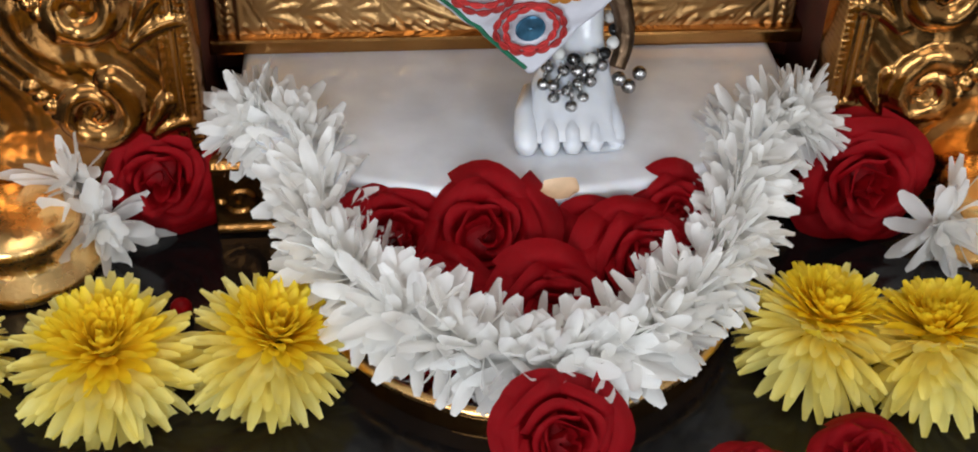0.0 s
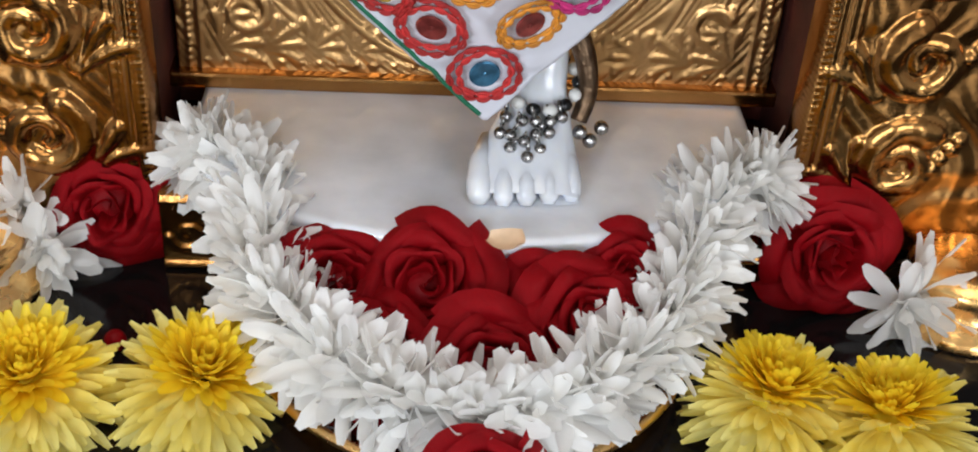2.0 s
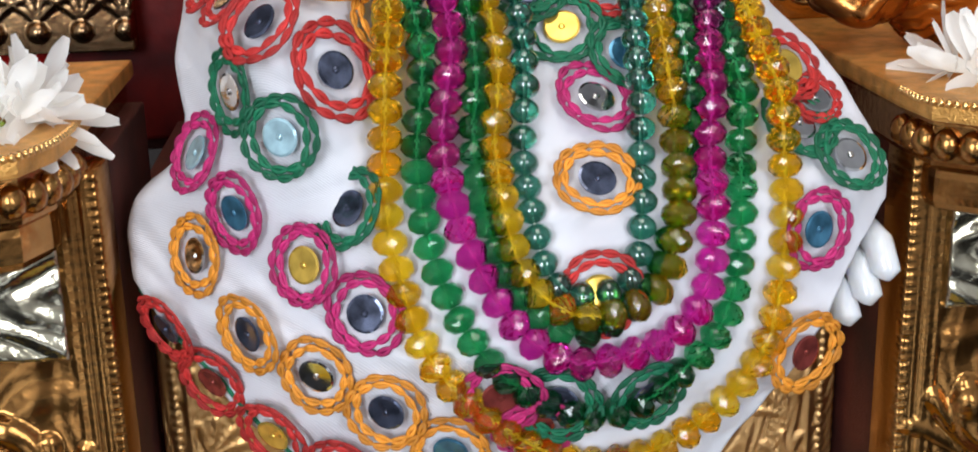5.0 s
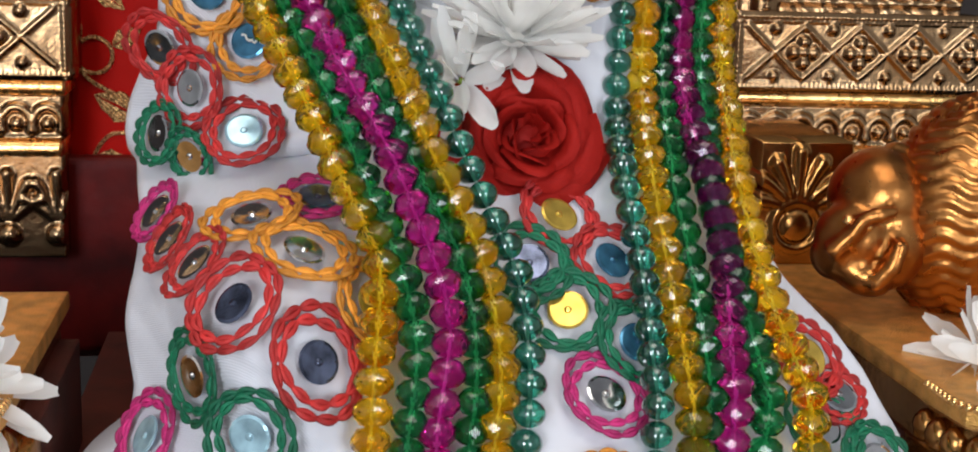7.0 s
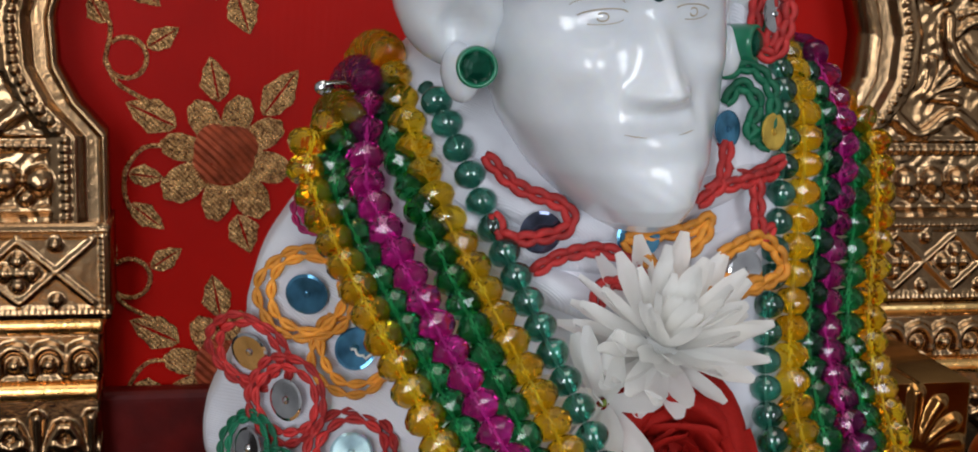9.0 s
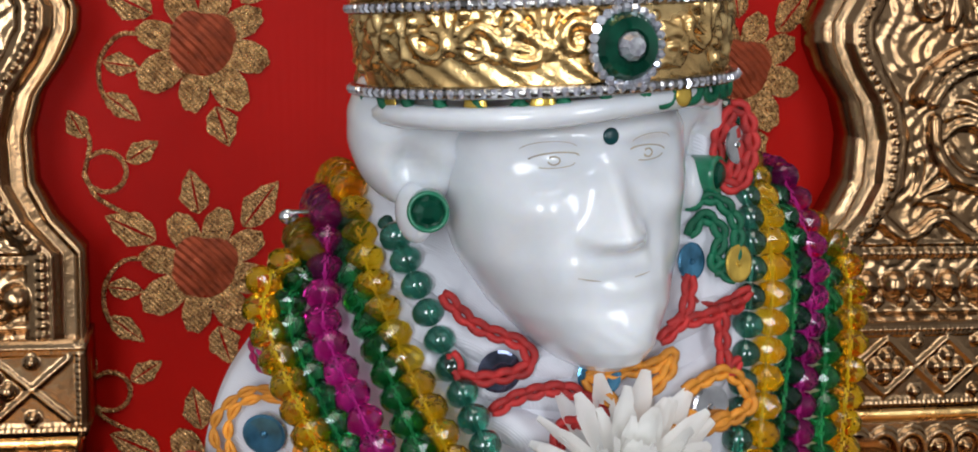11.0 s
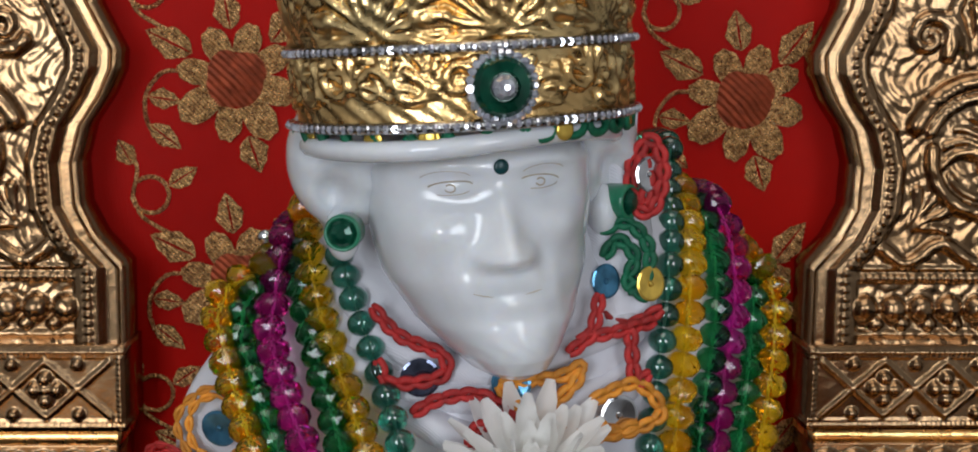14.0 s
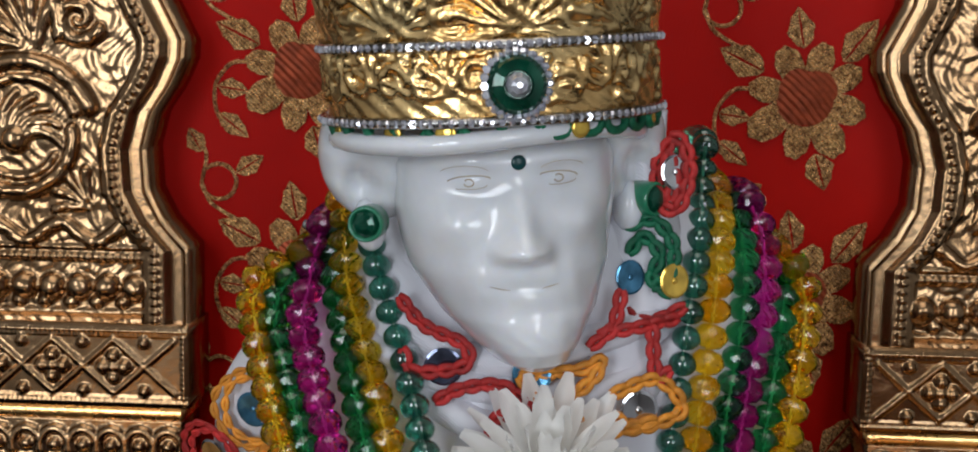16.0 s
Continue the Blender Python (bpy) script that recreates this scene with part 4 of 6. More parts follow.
def band(name, z0, z1, r0, r1, emboss, material, nz, na=420, close=False):
    v = []
    th = np.linspace(0, 2 * math.pi, na, endpoint=False)
    zz = np.linspace(z0, z1, nz)
    T, Z = np.meshgrid(th, zz)
    H = 1.15 * emboss(T * 0.049, Z) + 0.00035 * np.sin(T * 31 + Z * 500) * np.sin(Z * 700 + T * 9)
    R = np.interp(Z, [z0, z1], [r0, r1]) + H
    V = np.stack([R * np.sin(T), -R * np.cos(T) * 0.97, Z], -1).reshape(-1, 3)
    return make(name, V, grid_faces(na, nz, True), material, crown)


def crown_scroll(U, Z):
    h = np.zeros_like(U)
    c = 2 * math.pi * 0.049
    rng = random.Random(3)
    for k in range(26):
        u = c * k / 26
        zc = rng.uniform(-0.0025, 0.0025)
        for w in (0, c, -c):
            h = np.maximum(h, 0.8 * stroke(U, Z, curl(u + w, zc, 0.0052, rng.uniform(0, 6), 1.1, 0.8, 36), 0.0020, 0.0008))
            if abs(w) < 1e-6:
                h = np.maximum(h, 0.8 * acanthus(U, Z, u + 0.005, zc - 0.004, math.pi / 2 + rng.uniform(-0.9, 0.9), 0.0115, 5))
    return h


def crown_leaf(U, Z):
    h = np.zeros_like(U)
    c = 2 * math.pi * 0.049
    for k in range(9):
        u = c * k / 9
        for w in (0, c, -c):
            h = np.maximum(h, 0.85 * acanthus(U, Z, u + w, 0.013, math.pi / 2 - 0.9, 0.022, 5))
            h = np.maximum(h, 0.85 * acanthus(U, Z, u + w, 0.013, math.pi / 2 + 0.9, 0.022, 5))
            h = np.maximum(h, 0.85 * stroke(U, Z, curl(u + w + c / 18, 0.017, 0.006, 1.5, 1.3, 0.8, 44), 0.0025, 0.0010))
            h = np.maximum(h, 0.85 * acanthus(U, Z, u + w, 0.024, math.pi / 2, 0.028, 7))
    return h


band("band", -0.0095, 0.0090, 0.0478, 0.0482, crown_scroll, GOLD_CROWN, 60)
band("upper_part", 0.0090, 0.058, 0.0470, 0.0530, crown_leaf, GOLD_CROWN, 90)
make("crown_lid", *moved(ball(1, 40, 16), pose(0, 0, 0.058) @ Matrix.Diagonal((0.052, 0.050, 0.012, 1))), GOLD_PALE, crown)
for z, r in ((-0.0100, 0.0490), (0.0100, 0.0488)):
    ringp = [((r + 0.0002) * math.sin(t), -(r + 0.0002) * 0.97 * math.cos(t), z) for t in np.linspace(0, 2 * math.pi, 96, endpoint=False)]
    make("rim", *tube(ringp, 0.0016, 8, True), SILVER, crown, "silver setting of the crystal row")
    n = 118
    stone = None
    for k in range(n):
        t = 2 * math.pi * k / n
        m = Matrix.Translation(((r + 0.0013) * math.sin(t), -(r + 0.0013) * 0.97 * math.cos(t), z)) @ pose(0, 0, 0, 0, 0, math.degrees(t)) @ pose(0, 0, 0, 90, 0, 22 * k)
        if stone is None:
            v, f = lathe([(0.00115, -0.0004), (0.00115, 0.0002), (0.0006, 0.0008)], 6)
            stone = make("rim_crystal", v, f, CRYSTAL, crown, "", False)
            stone.matrix_basis = m
        else:
            share("rim_crystal", stone, crown, m)
jw = part("jewel", block_bm(-0.002, 0.002, -0.001, 0.001, -0.002, 0.002, 0.0004), GOLD_PALE, crown, "round green jewel with crystal border")
jw.matrix_basis = pose(0, 0, 0, 0, 0, -1.5) @ pose(0, -0.0480, -0.0005)
make("green_disc", *moved(lathe([(0.0078, 0), (0.0078, 0.0018), (0.0066, 0.0036), (0.0040, 0.0044), (0.0036, 0.0030)], 24), pose(0, 0, 0, 90, 0, 0)), EMERALD, jw, "dark green faceted ring", False)
make("centre_stone", *moved(lathe([(0.0034, 0.002), (0.0034, 0.0042), (0.0022, 0.0062), (0.0008, 0.0066)], 10), pose(0, 0, 0, 90, 0, 0)), CRYSTAL, jw, "clear centre stone", False)
stone = None
for k in range(24):
    t = 2 * math.pi * k / 24
    m = Matrix.Translation((0.0086 * math.cos(t), -0.0012, 0.0086 * math.sin(t))) @ pose(0, 0, 0, 90, 0, 15 * k)
    if stone is None:
        v, f = lathe([(0.0012, -0.0008), (0.0012, 0.0004), (0.0006, 0.0012)], 6)
        stone = make("border_crystal", v, f, CRYSTAL, jw, "", False)
        stone.matrix_basis = m
    else:
        share("border_crystal", stone, jw, m)

# green lace with sequins under the crown
lace = thing("crown_lace", "green thread lace with yellow sequins under the crown", "lace")
lace.matrix_basis = CROWN
e = []
for k in range(30):
    t = 2 * math.pi * k / 30
    arc = [((0.0468 + 0.0006 * q) * math.sin(t + 0.1 * math.cos(q)), -(0.0468) * 0.97 * math.cos(t + 0.1 * math.cos(q)), -0.0112 - 0.0036 * abs(math.sin(q))) for q in np.linspace(0, math.pi, 8)]
    e.append(tube(arc, 0.0013, 6))
make("lace_trim", *join(*e), TH["green"], lace)
for t in (-0.75, -0.42, 0.35, 1.1, -1.3):
    v, f = ball(0.0030, 14, 6, 0.2)
    make("sequin", *moved((v, f), Matrix.Translation((0.0480 * math.sin(t), -0.0480 * 0.97 * math.cos(t), -0.0128)) @ pose(0, 0, 0, 0, 0, math.degrees(t)) @ pose(0, 0, 0, 90, 0, 0)), MIRROR["yellow"], lace)

# ---- robe ----

RZ = np.array([.085, .103, .157, .20, .24, .27, .29, .305, .33, .36, .39, .41, .43, .445])
RY = np.array([-.082, -.082, -.100, -.112, -.100, -.070, -.052, -.038, -.013, -.005, .001, .004, .008, .02])
WZ = np.array([.085, .2, .235, .26, .285, .315, .345, .365, .38, .396, .414, .43, .445])
WX = np.array([.13, .131, .131, .127, .114, .1125, .1085, .103, .094, .085, .075, .060, .04])
KZ = np.array([.085, .24, .27, .29, .33, .37, .39, .43])
KK = np.array([.105, .105, .09, .08, .048, .024, .024, .033])
def robe_y(x, z):
    u = x / np.interp(z, WZ, WX)
    low = np.clip((.315 - z) / .04, 0, 1)
    y = np.interp(z, RZ, RY) + np.interp(z, KZ, KK) * u * u * (1 - low * np.where(x > 0, .62, .25))
    y = y + .020 * (np.clip(x, 0, .11) / .08) ** 2 * np.exp(-((z - .37) / .03) ** 2)
    return y - .052 * np.exp(-((x + .072) / .030) ** 2 - ((z - .292) / np.where(z > .292, .020, .035)) ** 2)


WLZ = np.array([.085, .2, .232, .245, .26, .285, .315, .345, .365, .38, .396, .414, .43, .445])
WLX = np.array([.13, .130, .122, .111, .105, .106, .1115, .1075, .101, .093, .084, .074, .058, .04])
WRZ = np.array([.085, .2, .22, .242, .264, .275, .286, .31, .345, .365, .38, .396, .414, .43, .445])
WRX = np.array([.13, .114, .115, .117, .108, .100, .090, .080, .079, .081, .084, .082, .073, .058, .04])
robe = thing("robe", "white satin robe with embroidered rings and mirrors", "robe")


def robe_sheet():
    nu, nv = 170, 200
    v = []
    for j in range(nv):
        q = j / (nv - 1)
        for i in range(nu):
            u = -1.3 + 2.6 * i / (nu - 1)
            s, a = (1 if u > 0 else -1), min(1.0, abs(u))
            zb = 0.082 + (0.124 if u < 0 else 0.150) * a + 0.02 * max(0, abs(u) - 1)
            z = zb + (0.440 - zb) * q
            w = float(np.interp(z, WLZ, WLX) if u < 0 else np.interp(z, WRZ, WRX))
            w *= 1 + 0.025 * math.sin(z * 120) * (u < 0)
            th = max(0.0, abs(u) - 1) / 0.3 * math.pi / 2
            x = w * max(-1, min(1, u)) - s * 0.045 * (1 - math.cos(th))
            y = float(robe_y(w * max(-1, min(1, u)), z)) + 0.075 * math.sin(th)
            fold = 0.0009 * math.sin(x * 260 + 5 * math.sin(z * 90)) * math.sin(z * 210 + x * 80) + 0.0022 * math.sin(x * 95 + z * 40) * math.exp(-((z - 0.31) / 0.05) ** 2) + 0.0014 * math.sin(z * 150 - x * 60) * (a > 0.45)
            crease = 0.014 * math.exp(-((z - (0.3165 + 0.14 * (x + 0.08))) / 0.0038) ** 2) * (1 if x < -0.035 else 0) * min(1, (-x - 0.035) / 0.02)
            v.append((x, y + fold + crease, z))
    return v, grid_faces(nu, nv)


cloth = make("cloth", *robe_sheet(), SATIN, robe)
sol = cloth.modifiers.new("thickness", "SOLIDIFY")
sol.thickness, sol.offset = 0.0016, 1.0


def robe_point(x, z, lift):
    hit, loc, nrm, _ = cloth.ray_cast(Vector((x, -0.4, z)), Vector((0, 1, 0)))
    if not hit:
        loc, nrm = Vector((x, float(robe_y(x, z)), z)), Vector((0, -1, 0))
    if nrm.y > 0:
        nrm = -nrm
    return loc + nrm * lift, nrm


def ring_pieces(R, seed):
    """Two laps of chain stitch about a mirror, each of two strands that part and meet."""
    rng = random.Random(seed)
    e = []
    for lap, r in enumerate((R, R * 0.78)):
        n = int(2 * math.pi * r / 0.0046)
        ph, ph2 = rng.uniform(0, 6), rng.uniform(0, 6)
        for side in (-1, 1):
            p = []
            for k in range(n * 6):
                a = 2 * math.pi * k / (n * 6)
                link = abs(math.sin(a * n / 2))
                q = r * (1 + 0.035 * math.sin(2 * a + ph) + 0.02 * math.sin(5 * a + ph2)) + side * 0.00062 * link
                p.append((q * math.cos(a), q * math.sin(a), 0.0005 + 0.0006 * link * (1 if side > 0 else 0.6)))
            e.append(tube(p, [0.00050 + 0.00018 * abs(math.sin(2 * math.pi * k / (n * 6) * n / 2)) for k in range(n * 6)], 5, True))
    return join(*e)


RING_BASE = {}
MIRROR_BASE = {}


def ring(x, z, colour, mirror, R=0.0108, squash=1.0, parent=None):
    R *= 1.12
    parent = parent or robe
    loc, nrm = robe_point(x, z, 0.0024)
    turn = nrm.to_track_quat("Z", "Y").to_matrix().to_4x4()
    spin = pose(0, 0, 0, 0, 0, (x * 9000 + z * 5000) % 360)
    m = Matrix.Translation(loc) @ turn @ spin @ Matrix.Diagonal((R / 0.0108, R / 0.0108 * squash, 1, 1))
    key = (colour, int(abs(x * 1e4)) % 3)
    if key not in RING_BASE:
        RING_BASE[key] = ob = make("embroidered_ring", *ring_pieces(0.0108, key[1]), TH[colour], parent, colour + " chain-stitched ring")
        ob.matrix_basis = m
    else:
        share("embroidered_ring", RING_BASE[key], parent, m, colour + " chain-stitched ring")
    tilt = pose(0, 0, 0, ((x * 7919 + z * 3571) * 1000) % 16 - 8, ((x * 1543 + z * 911) * 1000) % 16 - 8, 0)
    m = Matrix.Translation(loc + nrm * 0.0006) @ turn @ tilt @ Matrix.Diagonal((1, squash, 1, 1))
    if mirror not in MIRROR_BASE:
        v, f = lathe([(0.0057, -0.0003), (0.0058, 0.0002), (0.0050, 0.0004), (0.0011, 0.0002), (0.0009, 0.0006), (0.0005, 0.0008)], 26)
        MIRROR_BASE[mirror] = ob = make("mirror", v, f, MIRROR[mirror], parent, mirror + " round mirror sequin", False)
        ob.matrix_basis = m
    else:
        share("mirror", MIRROR_BASE[mirror], parent, m, mirror + " round mirror sequin")


def chain(colour, mirrors, pts, R=0.0108):
    for k, (x, z) in enumerate(pts):
        ring(x, z, colour, mirrors[k % len(mirrors)], R)


chain("red", ["blue", "red", "yellow", "red", "yellow", "red", "dark"], [(-.0016, .1061), (-.0211, .127), (-.039, .142), (-.0579, .1571), (-.0804, .1655), (-.0999, .1782), (-.1130, .1960)], 0.0112)
chain("orange", ["red", "red", "blue", "dark", "silver", "dark"], [(.012, .1317), (-.0074, .1521), (-.0262, .1679), (-.045, .1816), (-.065, .191), (-.0848, .2021)])
chain("magenta", ["pale"], [(.027, .1502)])
chain("orange", ["red"], [(.0816, .1918)], 0.0118)
chain("orange", ["blue"], [(-.0860, .3697)], 0.0115)
chain("magenta", ["silver"], [(-.0800, .3905)], 0.008)
chain("red", ["silver", "silver", "pale", "yellow", "yellow", "blue", "yellow"], [(-0.1000, 0.3523), (-0.0902, 0.3397), (-0.0749, 0.3265), (0.0148, 0.3081), (0.0852, 0.2705), (0.0293, 0.2964), (0.0173, 0.2177)], 0.0108)
chain("red", ["silver", "silver"], [(-0.0936, 0.3000), (-0.0855, 0.2985)], 0.0095)
chain("red", ["dark"], [(-0.0750, 0.2939)], 0.0120)
chain("red", ["dark"], [(-0.0570, 0.2805)], 0.0128)
chain("red", ["silver"], [(0.0938, 0.2604)], 0.0080)
chain("orange", ["silver", "silver"], [(-0.0720, 0.3085), (-0.0590, 0.3028)], 0.0118)
chain("orange", ["yellow", "blue", "dark", "silver"], [(-0.0415, 0.2904), (-0.0730, 0.3539), (0.0185, 0.2470), (-0.1011, 0.2204)], 0.0108)
chain("green", ["silver"], [(-0.1000, 0.3243)], 0.0090)
chain("green", ["silver"], [(-0.0900, 0.3200)], 0.0080)
chain("green", ["silver", "pale", "yellow", "blue", "dark", "silver", "silver", "dark"], [(-0.0850, 0.2737), (-0.0711, 0.2631), (0.0144, 0.2859), (0.0329, 0.2777), (0.0043, 0.2970), (0.1012, 0.2450), (0.0863, 0.2546), (-0.0520, 0.2412)], 0.0108)
chain("magenta", ["silver"], [(-0.0990, 0.3037)], 0.0090)
chain("magenta", ["dark"], [(-0.0540, 0.3120)], 0.0100)
chain("magenta", ["blue", "pale", "blue", "yellow", "dark", "silver"], [(0.0864, 0.2281), (-0.0990, 0.2510), (-0.0868, 0.2373), (-0.0661, 0.2246), (-0.0492, 0.2127), (0.0215, 0.2667)], 0.0108)
chain("green", ["dark", "dark"], [(.031, .186), (.005, .186)])
chain("magenta", ["red", "red"], [(-.012, .190), (-.002, .178)])

# hem cord along the lower edge
hem = []
for x in np.linspace(-0.125, 0.118, 90):
    a = abs(x) / 0.13
    z = 0.082 + (0.124 if x < 0 else 0.150) * a + 0.0008
    p, n = robe_point(x, z + 0.0006, 0.0)
    hem.append(p)
make("hem_cord", *tube(hem[:46], 0.0010, 6), TH["green"], robe, "dark green hem cord")

HY = 0.0105
# headcloth that falls behind the ears
hc = thing("head_cloth", "white satin headcloth behind the ears with rings", "headcloth")
v = []
nu, nv = 60, 30
for j in range(nv):
    q = j / (nv - 1)
    z = 0.402 + 0.062 * q
    for i in range(nu):
        a = radians(98) + radians(52) * i / (nu - 1)
        r = 0.0450 + 0.004 * (1 - q) + 0.0018 * math.sin(a * 9 + q * 3)
        v.append((-0.010 + r * 1.06 * math.sin(a), 0.010 - r * math.cos(a), z))
hcl = make("cloth", *(v, grid_faces(nu, nv)), SATIN, hc)
m2 = hcl.modifiers.new("thickness", "SOLIDIFY")
m2.thickness, m2.offset = 0.0016, 0
v, f = [], []
for j in range(26):
    q = j / 25
    for i in range(22):
        u = i / 21
        x = 0.0215 + (0.0235 - 0.007 * q * q) * u
        z = 0.400 + 0.054 * q - 0.006 * u * q
        v.append((x, HY + 0.0022 - 0.10 * (x - 0.03) - 0.09 * (0.456 - z) + 0.0009 * math.sin(u * 11 + q * 5) + 0.010 * max(0, u - 0.8) * 5, z))
side_fold = make("side_fold", v, grid_faces(22, 26), SATIN, hc, "white satin fold beside the cheek")
m2 = side_fold.modifiers.new("thickness", "SOLIDIFY")
m2.thickness, m2.offset = 0.0014, 0

# neck scarf folds under the chin
sc = thing("neck_scarf", "white satin scarf with red and orange embroidery", "scarf")
for k, z0 in enumerate((0.3905, 0.3790, 0.3690)):
    rows_ = []
    for t in np.linspace(-1, 1, 44):
        x = -0.004 + 0.048 * t
        z = z0 + 0.018 * t * t + 0.0025 * math.sin(t * 4 + k * 2)
        p, n = robe_point(x, min(z, 0.425), 0.0)
        rows_.append(p + Vector((0, 0.0015, 0)))
    make("scarf_fold", *tube(rows_, [0.0060 * (0.75 + 0.25 * math.cos(2.5 * t)) for t in np.linspace(-1, 1, 44)], 12), SATIN, sc)
def stitches(points, colour, parent, width=0.0013):
    """A line of chain stitch: two strands that part and meet along the points."""
    path, length = spline([tuple(p) for p in points], 90)
    links = max(3, int(length / 0.0048))
    e = []
    for side in (-1, 1):
        p = []
        for k, q in enumerate(path):
            d = Vector(path[min(89, k + 1)] - path[max(0, k - 1)]).normalized()
            across = d.cross(Vector((0, 1, 0.15))).normalized()
            p.append(Vector(q) + across * side * width * (0.35 + 0.65 * abs(math.sin(math.pi * links * k / 89))) + Vector((0, -0.0006 * abs(math.sin(math.pi * links * k / 89)), 0)))
        e.append(tube(p, 0.00115, 6))
    make("stitching", *join(*e), TH[colour], parent, colour + " chain stitching")


for colour, pts in (("red", [(-.038, .406), (-.031, .399), (-.020, .395), (-.019, .387), (-.034, .384), (-.037, .391)]), ("red", [(-.029, .379), (-.020, .383), (-.009, .383), (-.001, .378), (-.011, .375), (-.012, .367)]),
                    ("orange", [(-.003, .385), (.012, .387), (.018, .392), (.016, .385), (.004, .380), (-.003, .384)]), ("orange", [(.021, .380), (.035, .383), (.040, .376), (.029, .370), (.021, .376)]),
                    ("red", [(.014, .395), (.022, .401), (.023, .410)]), ("red", [(.017, .398), (.028, .401), (.040, .403)]), ("red", [(.031, .401), (.033, .388), (.039, .386)]), ("orange", [(.006, .377), (.018, .372), (.034, .372)])):
    stitches([robe_point(x, z, 0.0066)[0] for x, z in pts], colour, sc)
for x, z, mir in ((-.027, .389, "dark"), (.0, .387, "blue"), (.029, .377, "silver")):
    loc, nrm = robe_point(x, z, 0.0064)
    share("mirror", MIRROR_BASE[mir], sc, Matrix.Translation(loc) @ nrm.to_track_quat("Z", "Y").to_matrix().to_4x4(), mir + " round mirror sequin")
for colour, pts in (("red", [(.0385, .456), (.0345, .448), (.0360, .437), (.0410, .436), (.0440, .446), (.0420, .455), (.0380, .457)]), ("red", [(.0375, .452), (.0395, .445), (.0385, .438)]),
                    ("green", [(.026, .430), (.034, .432), (.040, .425), (.039, .416), (.034, .412)]), ("green", [(.027, .422), (.031, .427), (.036, .422), (.034, .415), (.040, .410)]),
                    ("red", [(.024, .411), (.027, .404), (.034, .402), (.044, .407)])):
    stitches([(x, HY - 0.10 * (x - 0.03) - 0.09 * (0.456 - z), z) for x, z in pts], colour, hc)
for x, z, mir in ((.0275, .415, "blue"), (.0405, .4145, "yellow"), (.0398, .4465, "silver")):
    share("mirror", MIRROR_BASE[mir], hc, Matrix.Translation((x, HY - 0.10 * (x - 0.03) - 0.09 * (0.456 - z) - 0.001, z)) @ pose(0, 0, 0, 84, 0, 22) @ Matrix.Diagonal((0.8, 0.9, 1, 1)), mir + " round mirror sequin")

# ---- bead strands ----
def bead_piece(r, h, n=9):
    v = []
    levels = ((0.18, -0.50, 0), (0.64, -0.42, 0), (0.95, -0.18, 0.5), (1.0, 0.0, 0), (0.95, 0.18, 0.5), (0.64, 0.42, 0), (0.18, 0.50, 0))
    for rr, z, off in levels:
        for k in range(n):
            a = 2 * math.pi * (k + off) / n
            v.append((r * rr * math.cos(a), r * rr * math.sin(a), h * z))
    f = []
    for j in range(6):
        o = levels[j + 1][2] - levels[j][2]
        for k in range(n):
            a, b, c, d = j * n + k, j * n + (k + 1) % n, (j + 1) * n + k, (j + 1) * n + (k + 1) % n
            if o > 0:
                f += [(a, b, c), (b, d, c)]
            elif o < 0:
                f += [(a, d, c), (a, b, d)]
            else:
                f.append((a, b, d, c))
    f += [tuple(reversed(range(n))), tuple(range(6 * n, 7 * n))]
    return v, f


def strand_y(x, z):
    """Where the strings hang: on the robe, or straight from the shoulder down to the lap."""
    left = np.interp(z, [.27, .305, .34, .367, .39, .40, .43, .46], [-.084, -.066, -.042, -.018, .006, .016, .038, .05])
    right = np.interp(z, [.27, .30, .32, .34, .355, .385, .43, .46], [-.08, -.045, -.030, -.004, .014, .024, .046, .055])
    t = np.clip((x + .02) / .05, 0, 1)
    return np.minimum(robe_y(x, z), left + (right - left) * t)


